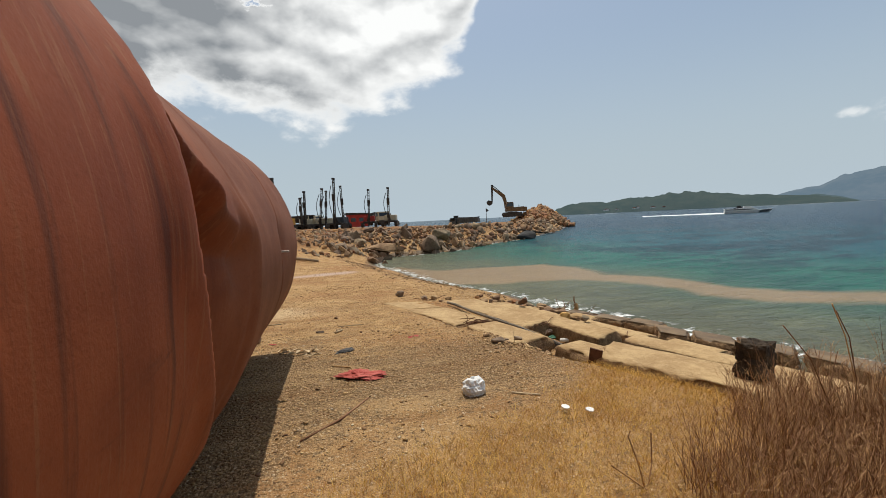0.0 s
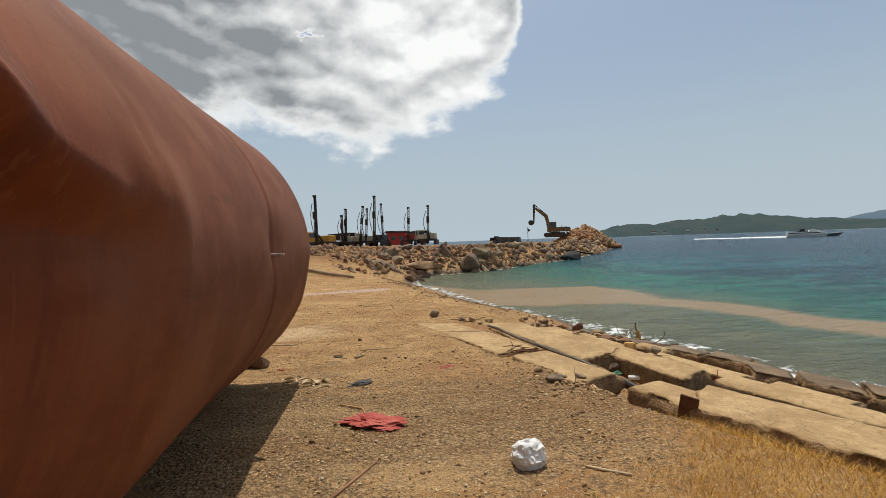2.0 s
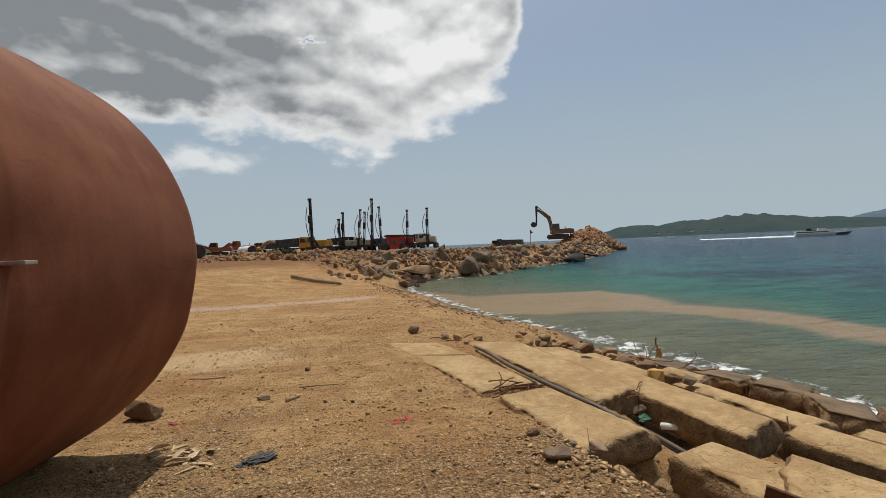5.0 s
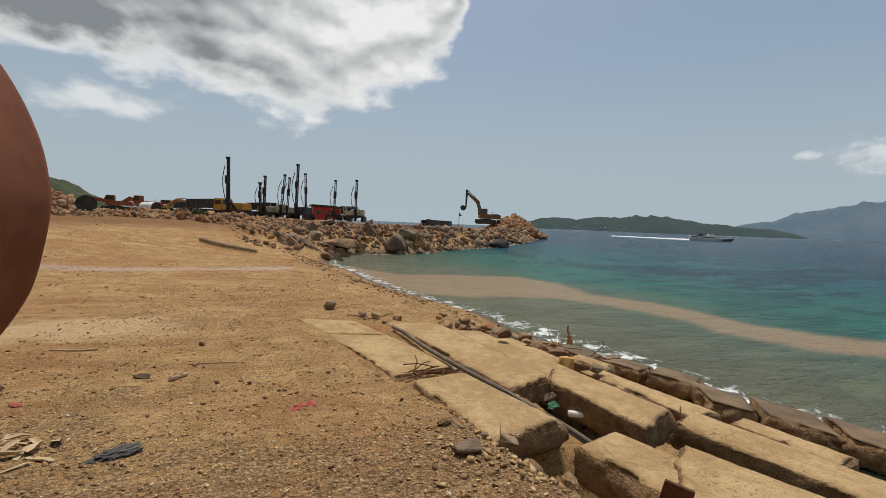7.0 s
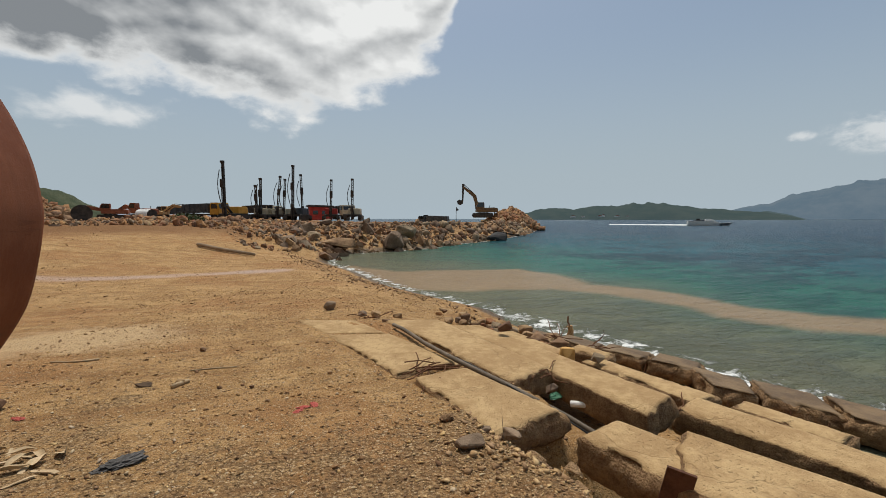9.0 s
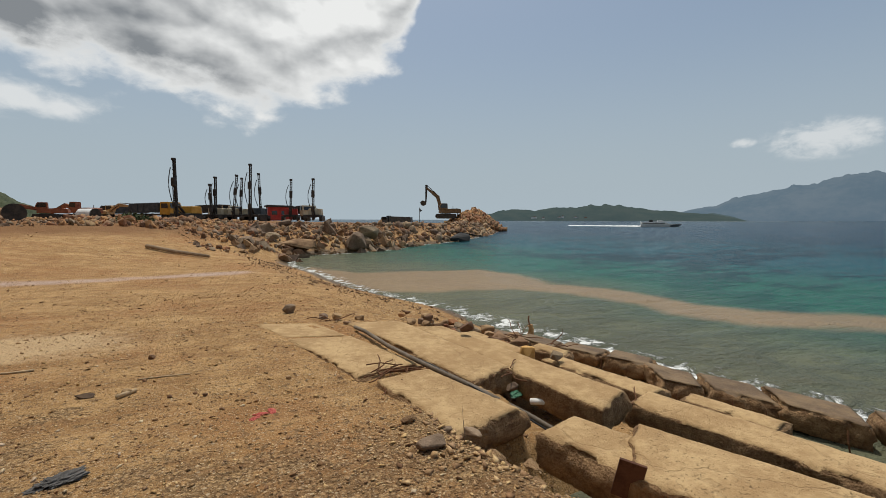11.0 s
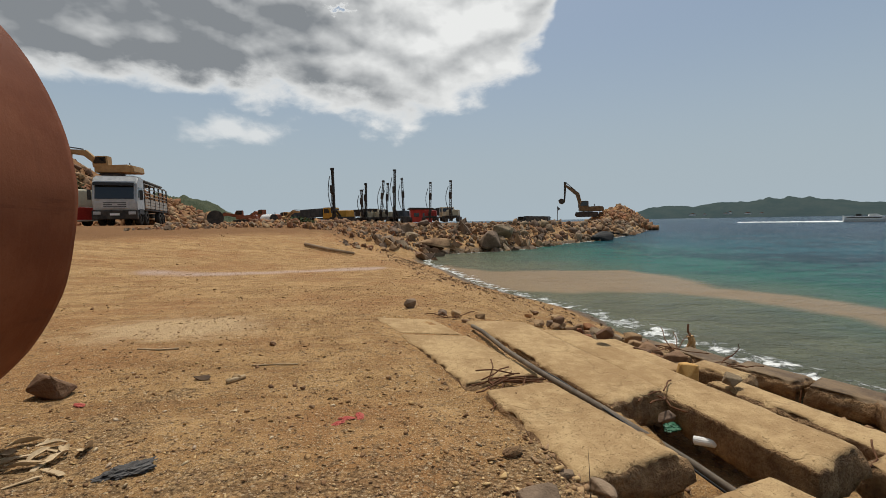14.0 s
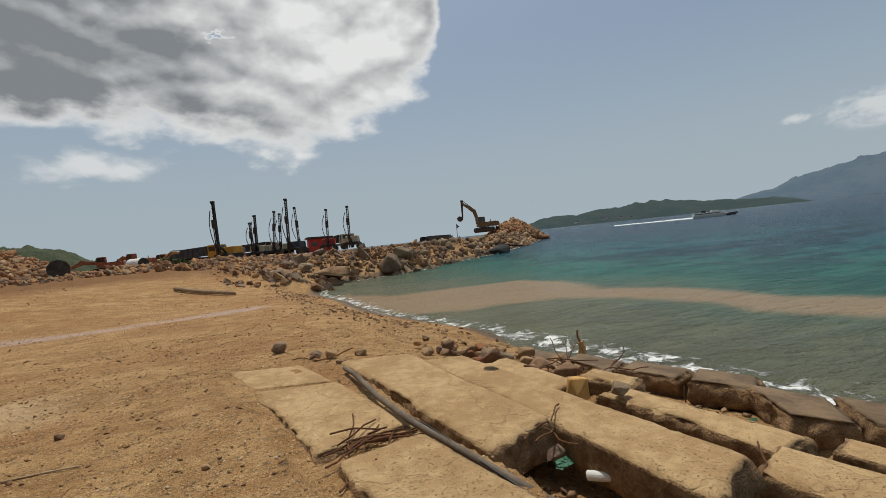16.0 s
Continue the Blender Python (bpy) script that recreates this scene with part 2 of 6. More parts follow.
def make_sea():
    m, t, b = surface("sea_water", 0.2, 0, 0.4)
    b.inputs["IOR"].default_value = 1.12
    p = place(t)
    shore = node(t, "ShaderNodeAttribute", attribute_name="shore").outputs["Fac"]
    plume = node(t, "ShaderNodeAttribute", attribute_name="plume").outputs["Fac"]
    far = node(t, "ShaderNodeAttribute", attribute_name="offing").outputs["Fac"]
    wake = node(t, "ShaderNodeAttribute", attribute_name="wake").outputs["Fac"]
    wide = grain(t, place(t, (0.05, 0.11, 1)), 1.0, 4, 0.6)
    ripple = grain(t, place(t, (0.55, 1.5, 1)), 1.0, 5, 0.62, 0.3)
    chop = grain(t, place(t, (2.2, 4.2, 1)), 1.0, 4, 0.6, 0.3)
    d = calc(t, "ADD", far, calc(t, "MULTIPLY", calc(t, "SUBTRACT", wide, 0.5), 10.0))
    c = blend(t, span(t, d, 2.0, 11.0), (0.135, 0.14, 0.088), (0.022, 0.12, 0.09))
    c = blend(t, span(t, d, 11.0, 26.0), c, (0.008, 0.075, 0.098))
    c = blend(t, span(t, d, 24.0, 70.0), c, (0.004, 0.036, 0.07))
    c = blend(t, span(t, d, 90.0, 600.0), c, (0.005, 0.03, 0.055))
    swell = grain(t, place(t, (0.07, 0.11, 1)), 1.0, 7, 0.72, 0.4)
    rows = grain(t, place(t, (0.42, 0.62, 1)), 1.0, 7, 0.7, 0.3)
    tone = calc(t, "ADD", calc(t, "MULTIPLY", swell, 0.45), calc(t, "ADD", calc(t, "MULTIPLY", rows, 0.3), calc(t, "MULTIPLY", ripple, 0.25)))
    # dark wave faces: ripple shade put into the water colour, stronger away from shore
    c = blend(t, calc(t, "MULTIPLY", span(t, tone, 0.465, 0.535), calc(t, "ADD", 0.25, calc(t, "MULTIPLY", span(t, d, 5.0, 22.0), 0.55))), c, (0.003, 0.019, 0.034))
    mud = span(t, calc(t, "ADD", plume, calc(t, "MULTIPLY", calc(t, "SUBTRACT", ripple, 0.5), 0.5)), 0.15, 0.85)
    c = blend(t, calc(t, "MULTIPLY", mud, 0.8), c, (0.34, 0.235, 0.14))
    lace = grain(t, place(t, (3.0, 3.0, 1)), 1.0, 7, 0.7, 0.8)
    swash = calc(t, "MULTIPLY", span(t, shore, 1.1, 0.15), span(t, shore, -0.8, -0.1))
    foam = span(t, calc(t, "ADD", lace, calc(t, "MULTIPLY", swash, 0.22)), 0.68, 0.8)
    foam = calc(t, "MULTIPLY", foam, span(t, shore, 1.9, 0.5))
    foam = calc(t, "MAXIMUM", foam, calc(t, "MULTIPLY", wake, span(t, chop, 0.3, 0.55)))
    c = blend(t, foam, c, (0.82, 0.83, 0.8))
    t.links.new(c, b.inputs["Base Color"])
    t.links.new(calc(t, "ADD", 0.2, calc(t, "MULTIPLY", foam, 0.6)), b.inputs["Roughness"])
    h = calc(t, "ADD", calc(t, "ADD", ripple, calc(t, "MULTIPLY", rows, 1.6)), calc(t, "ADD", calc(t, "MULTIPLY", chop, 0.4), calc(t, "MULTIPLY", foam, 0.15)))
    relief(t, b, h, 1.0, 0.24)
    return m


def make_rust():
    m, t, b = surface("rusty_steel", 0.7, 0.0, 0.15)
    p = place(t, (1, 1, 1), True)
    streak = grain(t, place(t, (3.0, 9.0, 0.35), True), 1.0, 6, 0.6)
    hair = grain(t, place(t, (14.0, 40.0, 0.8), True), 1.0, 4, 0.6)
    cloudy, fine = grain(t, p, 0.8, 5, 0.6), grain(t, p, 55.0, 4, 0.7)
    along = node(t, "ShaderNodeSeparateXYZ", {0: p}).outputs[1]
    bare = span(t, along, -3.6, -5.2)
    c = blend(t, span(t, cloudy, 0.35, 0.65), (0.2, 0.044, 0.015), (0.3, 0.078, 0.028))
    c = blend(t, calc(t, "SUBTRACT", 0.75, calc(t, "MULTIPLY", bare, 0.75)), c, blend(t, span(t, grain(t, p, 1.7, 6, 0.6), 0.38, 0.62), (0.145, 0.047, 0.021), (0.215, 0.084, 0.042)))
    c = blend(t, calc(t, "MULTIPLY", span(t, streak, 0.5, 0.66), calc(t, "ADD", 0.1, calc(t, "MULTIPLY", bare, 0.6))), c, (0.08, 0.026, 0.016))
    c = blend(t, calc(t, "MULTIPLY", span(t, hair, 0.55, 0.66), calc(t, "ADD", 0.1, calc(t, "MULTIPLY", bare, 0.4))), c, (0.29, 0.115, 0.05))
    scuff = grain(t, place(t, (6.0, 1.2, 6.0), True), 1.0, 6, 0.7, 0.5)
    c = blend(t, calc(t, "MULTIPLY", span(t, scuff, 0.6, 0.72), 0.5), c, (0.11, 0.034, 0.018))
    c = blend(t, calc(t, "MULTIPLY", span(t, fine, 0.55, 0.75), 0.35), c, (0.14, 0.037, 0.017))
    t.links.new(c, b.inputs["Base Color"])
    t.links.new(calc(t, "ADD", 0.5, calc(t, "MULTIPLY", fine, 0.3)), b.inputs["Roughness"])
    relief(t, b, calc(t, "ADD", fine, calc(t, "MULTIPLY", streak, bare)), 0.25, 0.006)
    return m


GROUND, SEA, RUST = make_ground(), make_sea(), make_rust()


def make_concrete():
    m, t, b = surface("weathered_concrete", 0.93, 0, 0.2)
    p = place(t)
    big, mid, fine, pit = grain(t, p, 1.6, 5), grain(t, p, 9.0, 5, 0.65), grain(t, p, 60.0, 4, 0.7), grain(t, p, 48.0, 4, 0.7)
    c = blend(t, span(t, calc(t, "ADD", calc(t, "MULTIPLY", big, 0.5), calc(t, "MULTIPLY", mid, 0.5)), 0.4, 0.62), (0.36, 0.23, 0.11), (0.5, 0.345, 0.175))
    c = blend(t, calc(t, "MULTIPLY", span(t, pit, 0.58, 0.7), calc(t, "MULTIPLY", span(t, mid, 0.4, 0.6), 0.7)), c, (0.2, 0.115, 0.055))
    c = blend(t, calc(t, "MULTIPLY", span(t, fine, 0.58, 0.72), 0.4), c, (0.58, 0.43, 0.26))
    cracks = node(t, "ShaderNodeTexVoronoi", {"Vector": node(t, "ShaderNodeVectorMath", {0: p, 1: node(t, "ShaderNodeVectorMath", {0: node(t, "ShaderNodeTexNoise", {"Vector": p, "Scale": 4.0, "Detail": 4.0}).outputs[1], "Scale": 0.35}, operation="SCALE").outputs[0]}, operation="ADD").outputs[0], "Scale": 0.85}, feature="DISTANCE_TO_EDGE").outputs["Distance"]
    line = span(t, cracks, 0.012, 0.002)
    c = blend(t, calc(t, "MULTIPLY", line, 0.12), c, (0.1, 0.06, 0.03))
    t.links.new(c, b.inputs["Base Color"])
    relief(t, b, calc(t, "SUBTRACT", calc(t, "ADD", calc(t, "MULTIPLY", mid, 0.8), calc(t, "MULTIPLY", fine, 0.4)), calc(t, "ADD", calc(t, "MULTIPLY", line, 0.3), calc(t, "MULTIPLY", span(t, pit, 0.58, 0.7), 0.5))), 0.9, 0.02)
    return m


CONCRETE = make_concrete()
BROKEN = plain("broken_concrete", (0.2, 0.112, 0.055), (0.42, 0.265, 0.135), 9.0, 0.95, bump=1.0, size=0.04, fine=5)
WETCONC = plain("wet_concrete", (0.11, 0.068, 0.035), (0.22, 0.145, 0.075), 3.0, 0.6, spec=0.25, bump=0.4, size=0.012)
ROCK = plain("quarried_rock", (0.155, 0.086, 0.045), (0.32, 0.198, 0.108), 1.3, 0.9, bump=0.6, size=0.05, per=0.35)
GREYROCK = plain("grey_boulder", (0.13, 0.088, 0.055), (0.29, 0.205, 0.135), 1.3, 0.9, bump=0.6, size=0.05, per=0.35)
ORANGEROCK = plain("orange_rock", (0.23, 0.1, 0.042), (0.38, 0.2, 0.095), 1.1, 0.9, bump=0.6, size=0.05, per=0.3)
PEBBLE = plain("gravel_stone", (0.3, 0.175, 0.08), (0.52, 0.345, 0.18), 9.0, 0.9, bump=0.3, size=0.004, per=0.45)
CLOD = plain("earth_clod", (0.2, 0.11, 0.05), (0.43, 0.255, 0.115), 12.0, 0.95, bump=0.4, size=0.006, per=0.4)
PALECHIP = plain("pale_chip", (0.45, 0.33, 0.2), (0.62, 0.49, 0.33), 12.0, 0.9, bump=0.3, size=0.004, per=0.25)
STEELDARK = plain("dark_steel", (0.025, 0.023, 0.022), (0.075, 0.062, 0.05), 3.0, 0.6, 0.3, bump=0.1)
REBAR = plain("rusted_bar", (0.1, 0.045, 0.02), (0.19, 0.085, 0.04), 30.0, 0.85, 0.2, bump=0.4, size=0.002)


# ---- geometry helpers ----
def lattice(ix, iy, seed):
    h = (ix.astype(np.int64) * 374761393 + iy.astype(np.int64) * 668265263 + seed * 1442695041) & 0x7FFFFFFF
    h = ((h ^ (h >> 13)) * 1274126177) & 0x7FFFFFFF
    return ((h ^ (h >> 16)) & 0xFFFF) / 65535.0


def value_noise(x, y, seed=0):
    ix, iy = np.floor(x), np.floor(y)
    fx, fy = x - ix, y - iy
    fx, fy = fx * fx * (3 - 2 * fx), fy * fy * (3 - 2 * fy)
    a, b, c, d = lattice(ix, iy, seed), lattice(ix + 1, iy, seed), lattice(ix, iy + 1, seed), lattice(ix + 1, iy + 1, seed)
    return (a * (1 - fx) + b * fx) * (1 - fy) + (c * (1 - fx) + d * fx) * fy


def fbm(x, y, scale, octaves=4, seed=0):
    total, amp, norm = 0.0, 1.0, 0.0
    for k in range(octaves):
        total = total + amp * (value_noise(x * scale, y * scale, seed + k) - 0.5)
        norm += amp
        amp, scale = amp * 0.55, scale * 2.07
    return total / norm * 2


def sstep(lo, hi, v):
    t = np.clip((v - lo) / (hi - lo), 0, 1)
    return t * t * (3 - 2 * t)


def inside_distance(x, y, poly):
    """Signed distance to a polygon's edge, positive inside."""
    x, y = np.asarray(x, float), np.asarray(y, float)
    best, odd = np.full(x.shape, 1e9), np.zeros(x.shape, bool)
    for (ax, ay), (bx, by) in zip(poly, poly[1:] + poly[:1]):
        ex, ey = bx - ax, by - ay
        k = np.clip(((x - ax) * ex + (y - ay) * ey) / (ex * ex + ey * ey), 0, 1)
        best = np.minimum(best, np.hypot(x - ax - k * ex, y - ay - k * ey))
        if ay != by:
            odd ^= ((ay > y) != (by > y)) & (x < (bx - ax) * (y - ay) / (by - ay) + ax)
    return np.where(odd, best, -best)


SEA_Z = -1.05
LAND = [(16, -60), (10.5, -12), (8.0, 1), (7.0, 5), (6.1, 7.4), (5.1, 10.9), (4.5, 12.9), (3.5, 15.2), (2.55, 18), (1.8, 21.8), (0.5, 27), (0.6, 31), (2.0, 33.8),
        (5.6, 35), (8.9, 37.2), (12.4, 41.9), (18.9, 47.5), (30, 62), (52, 96), (53, 100), (45, 108), (34, 114), (17, 118), (8, 122), (-15, 142), (-45, 190), (-900, 900), (-900, -60)]
UPPER = [(-60, 3), (-24, 9), (-13, 17.5), (-8, 22), (-4, 25.5), (-1, 31), (2, 35.6), (6, 37), (10, 40), (14, 44.3), (20.5, 50), (31, 65), (50, 97), (46, 102), (28, 77), (17, 70.5), (9.5, 99),
         (-16, 140), (-46, 188), (-900, 880), (-900, 3)]

WASHOUT = [(1.05, 8.7), (1.62, 6.1), (2.0, 5.2), (2.0, 4.72), (1.9, 4.4), (2.12, 3.58), (2.7, 2.6), (3.4, 1.4), (4.2, 0.0), (9, -2), (8.4, 3), (6.2, 8.2), (5.2, 9.6), (3.9, 9.4), (2.2, 8.8)]
PAVED = [(-0.35, 9.0), (0.55, 8.72), (1.55, 6.1), (2.05, 4.8), (1.32, 4.6), (0.82, 5.8)]


def land_z(x, y):
    x, y = np.asarray(x, float), np.asarray(y, float)
    sd, up = inside_distance(x, y, LAND), inside_distance(x, y, UPPER)
    yard = np.interp(y, [-6, 2.5, 4.5, 5.5, 7.4, 9.9, 13, 18], [0.33, 0.11, 0.035, -0.08, -0.125, -0.2, -0.24, -0.28]) - 0.015 * np.clip(x, 0, 4)
    wide = 4 + 7 * sstep(2, -10, x)
    top = yard + (1.25 + 0.45 * sstep(2, -9, x)) * sstep(-0.5, 1, up / wide)
    slabs = sstep(13, 9.5, y)
    slope = np.where(y > 29, 0.55, 0.27)
    bank = SEA_Z + slope * (sd - 0.95 * slabs)
    z = np.minimum(top, bank)
    near = np.clip(1 - np.abs(top - bank) / 0.25, 0, 1)
    z = z - 0.06 * near * near
    hollow = inside_distance(x, y, WASHOUT)
    z = np.minimum(z, np.where(hollow > 0, z + (np.minimum(-0.55 - 0.19 * hollow, z) - z) * sstep(0.0, 0.22, hollow), 9))
    paved = inside_distance(x, y, PAVED)
    z = np.where(paved > -0.15, np.minimum(z, -0.19), z)
    z = z - 0.5 * sstep(-0.9, -0.05, hollow) * sstep(5.0, 4.5, y) * sstep(-0.5, 0.6, y)
    z = z - 0.12 * np.exp(-(((x - 1.75) / 0.5) ** 2 + ((y - 4.36) / 0.3) ** 2))
    az = np.degrees(np.arctan2(x - 0.6, y - 2.3))
    reach = np.hypot(x - 0.6, y - 2.3)
    rise = np.clip((-23.9 - az) * 0.43 + 0.55 * np.clip(-35.8 - az, 0, 9), 0, 13) * (az > -170)
    hill = sstep(43, 60, reach + 2.5 * fbm(x, y, 0.12, 3, 9)) * 59 * np.tan(np.radians(rise))
    z = z + hill * (1 + 0.12 * fbm(x, y, 0.2, 4, 5))
    rough = 0.035 + 0.25 * sstep(0.2, 2.5, up) * sstep(-14, -4, x) + 0.5 * np.clip(hill / 3, 0, 1)
    z = z + rough * fbm(x, y, 0.6, 5, 3) + 0.022 * fbm(x, y, 3.5, 4, 7)
    return np.maximum(z, -7)


def spread(lo, fine_lo, fine_hi, hi, step, grow):
    mid = list(np.arange(fine_lo, fine_hi, step))
    out, s, v = [], step, fine_hi
    while v < hi:
        out.append(v)
        s *= grow
        v += s
    back, s, v = [], step, fine_lo - step
    while v > lo:
        back.append(v)
        s *= grow
        v -= s
    return np.array(back[::-1] + mid + out + [hi])


def sheet(name, xs, ys, zs, mat, attributes=None):
    nx, ny = len(xs), len(ys)
    gx, gy = np.meshgrid(xs, ys)
    co = np.stack([gx, gy, zs], -1).reshape(-1, 3)
    i = (np.arange(ny - 1)[:, None] * nx + np.arange(nx - 1)[None]).ravel()
    faces = np.stack([i, i + 1, i + 1 + nx, i + nx], 1)
    me = bpy.data.meshes.new(name)
    me.from_pydata(co.tolist(), [], faces.tolist())
    me.polygons.foreach_set("use_smooth", np.ones(len(faces), bool))
    for key, value in (attributes or {}).items():
        me.attributes.new(key, "FLOAT", "POINT").data.foreach_set("value", np.asarray(value, np.float32).ravel())
    me.materials.append(mat)
    return new(name, me)


def part(name, bm, material, parent=None, label="", smooth=False):
    """One mesh object from a bmesh, under a thing or a part."""
    me = bpy.data.meshes.new(name)
    bm.to_mesh(me)
    bm.free()
    for m in (material if isinstance(material, (list, tuple)) else [material]):
        me.materials.append(m)
    if smooth:
        me.polygons.foreach_set("use_smooth", np.ones(len(me.polygons), bool))
    ob = new(name, me)
    ob.parent = parent
    if label:
        tagged(ob, label)
    return ob


def thing(name, m, label, category, group="", kind=""):
    ob = new(name)
    ob.matrix_world = m
    return tagged(ob, label, category, group, kind)


def block(bm, lo, hi, bevel=0.0, taper=(1, 1)):
    """A box from corner to corner in bm, its top narrowed by taper."""
    c, s = [(a + b) / 2 for a, b in zip(lo, hi)], [b - a for a, b in zip(lo, hi)]
    vs = bmesh.ops.create_cube(bm, size=1)["verts"]
    for v in vs:
        k = taper if v.co.z > 0 else (1, 1)
        v.co = Vector((c[0] + v.co.x * s[0] * k[0], c[1] + v.co.y * s[1] * k[1], c[2] + v.co.z * s[2]))
    if bevel:
        es = list({e for v in vs for e in v.link_edges})
        bmesh.ops.bevel(bm, geom=es, offset=bevel, segments=2, affect="EDGES", profile=0.6)


def box(lo, hi, bevel=0.0, taper=(1, 1)):
    bm = bmesh.new()
    block(bm, lo, hi, bevel, taper)
    return bm


def rod(bm, a, b, r, n=8, r2=None):
    a, b = Vector(a), Vector(b)
    m = Matrix.Translation((a + b) / 2) @ (b - a).to_track_quat("Z", "Y").to_matrix().to_4x4()
    bmesh.ops.create_cone(bm, cap_ends=True, segments=n, radius1=r, radius2=r if r2 is None else r2, depth=(b - a).length, matrix=m)


def rods(list_of, n=8):
    bm = bmesh.new()
    for a, b, r in list_of:
        rod(bm, a, b, r, n)
    return bm


def prism(points, axis, lo, hi, bevel=0.0):
    """A solid from an outline in the plane across axis ('x' or 'y'), between lo and hi."""
    bm = bmesh.new()
    def at(u, v, w):
        return (w, u, v) if axis == "x" else (u, w, v)
    a = [bm.verts.new(at(u, v, lo)) for u, v in points]
    b = [bm.verts.new(at(u, v, hi)) for u, v in points]
    bm.faces.new(a), bm.faces.new(b[::-1])
    for i in range(len(a)):
        j = (i + 1) % len(a)
        bm.faces.new((a[j], a[i], b[i], b[j]))
    bmesh.ops.recalc_face_normals(bm, faces=bm.faces)
    if bevel:
        bmesh.ops.bevel(bm, geom=list(bm.edges), offset=bevel, segments=2, affect="EDGES")
    return bm


def tube(points, r, n=8, wobble=0.0, rng=None):
    """A bent rod through points."""
    bm = bmesh.new()
    pts = [Vector(p) for p in points]
    rings = []
    for i, p in enumerate(pts):
        d = (pts[min(i + 1, len(pts) - 1)] - pts[max(i - 1, 0)]).normalized()
        q = d.to_track_quat("Z", "Y")
        rr = r * (1 + (rng.uniform(-wobble, wobble) if rng else 0))
        rings.append([bm.verts.new(p + q @ Vector((rr * math.cos(k * math.tau / n), rr * math.sin(k * math.tau / n), 0))) for k in range(n)])
    for a, b in zip(rings, rings[1:]):
        for k in range(n):
            bm.faces.new((a[k], a[(k + 1) % n], b[(k + 1) % n], b[k]))
    bm.faces.new(rings[0][::-1]), bm.faces.new(rings[-1])
    return bm


def rock_bm(rng, points=16, squash=(1, 0.8, 0.6), detail=False):
    bm = bmesh.new()
    for _ in range(points):
        v = Vector((rng.gauss(0, 1), rng.gauss(0, 1), rng.gauss(0, 1)))
        v = v / max(abs(v.x), abs(v.y), abs(v.z)) * rng.uniform(0.8, 1.0) * 0.5 if rng.random() < 0.75 else v.normalized() * 0.5
        bm.verts.new((v.x * squash[0], v.y * squash[1], v.z * squash[2]))
    out = bmesh.ops.convex_hull(bm, input=list(bm.verts))
    bmesh.ops.delete(bm, geom=list({v for v in out["geom_interior"] + out["geom_unused"] if isinstance(v, bmesh.types.BMVert)}), context="VERTS")
    if detail:
        bmesh.ops.bevel(bm, geom=list(bm.edges), offset=0.03, segments=1, affect="EDGES")
    return bm


def arrays(bm):
    bmesh.ops.triangulate(bm, faces=bm.faces)
    bm.verts.index_update()
    co = np.array([v.co[:] for v in bm.verts])
    tri = np.array([[v.index for v in f.verts] for f in bm.faces])
    bm.free()
    return co, tri


def heap_mesh(name, variants, places, mat):
    """Many small pieces in one mesh. places: (variant, matrix as 4x4 array)."""
    cos, tris, base = [], [], 0
    for k, m in places:
        co, tri = variants[k]
        cos.append(co @ m[:3, :3].T + m[:3, 3])
        tris.append(tri + base)
        base += len(co)
    co, tri = np.concatenate(cos), np.concatenate(tris)
    me = bpy.data.meshes.new(name)
    me.vertices.add(len(co)), me.loops.add(len(tri) * 3), me.polygons.add(len(tri))
    me.vertices.foreach_set("co", co.ravel())
    me.loops.foreach_set("vertex_index", tri.ravel())
    me.polygons.foreach_set("loop_start", np.arange(0, len(tri) * 3, 3))
    me.update(calc_edges=True)
    me.materials.append(mat)
    return new(name, me)


def turned(x, y, z, size, rng, tilt=180.0):
    return pose(x, y, z, rng.uniform(-tilt, tilt), rng.uniform(-tilt, tilt), rng.uniform(0, 360)) @ Matrix.Diagonal((size, size * rng.uniform(0.7, 1.2), size * rng.uniform(0.7, 1.1), 1))


def gz(x, y):
    return float(land_z(np.array([x]), np.array([y]))[0])


# ---- ground and sea ----
xs = spread(-900, -3.6, 5.6, 120, 0.05, 1.07)
ys = spread(-60, -0.6, 11.0, 900, 0.05, 1.045)
gx, gy = np.meshgrid(xs, ys)
ground_z = land_z(gx, gy)
stony = np.clip(0.95 * np.exp(-(((gx + 0.2) / 2.3) ** 2 + ((gy - 3.2) / 1.6) ** 2)) + 0.7 * np.exp(-(((gx - 1.5) / 0.7) ** 2 + ((gy - 4.2) / 0.5) ** 2)) + 0.5 * np.exp(-((gx + 1.9) / 0.6) ** 2) * (gy < 6) + 0.3 * sstep(0.5, 2.5, inside_distance(gx, gy, UPPER)) * (gy > 24)
                + 0.45 * np.exp(-((inside_distance(gx, gy, LAND) - 2.2) / 0.9) ** 2) * (gy > 9), 0, 1)
muddy = np.exp(-((gy - (17.6 + 0.9 * np.sin(gx * 0.35 + 0.6) - 0.02 * (gx + 6) ** 2)) / 0.6) ** 2) * sstep(-10, -8.4, gx) * sstep(-0.2, -1.5, gx) * (0.6 + 0.6 * value_noise(gx * 1.3, gy * 2.0, 4))
tagged(sheet("ground", xs, ys, ground_z, GROUND, {"shore": inside_distance(gx, gy, LAND), "stony": stony, "muddy": np.clip(muddy, 0, 1), "sandy": np.exp(-(((gx + 3.2) / 1.5) ** 2 + ((gy - 8.6) / 1.0) ** 2)), "spoil": sstep(0.8, 3.0, inside_distance(gx, gy, UPPER) - 2.5 * sstep(-3, -9, gx) + 0.8 * fbm(gx, gy, 0.5, 3, 15)) * (gy > 15)}),
       "dry orange-tan earth yard with gravel patches sloping down to the sea", "ground", kind="structure")

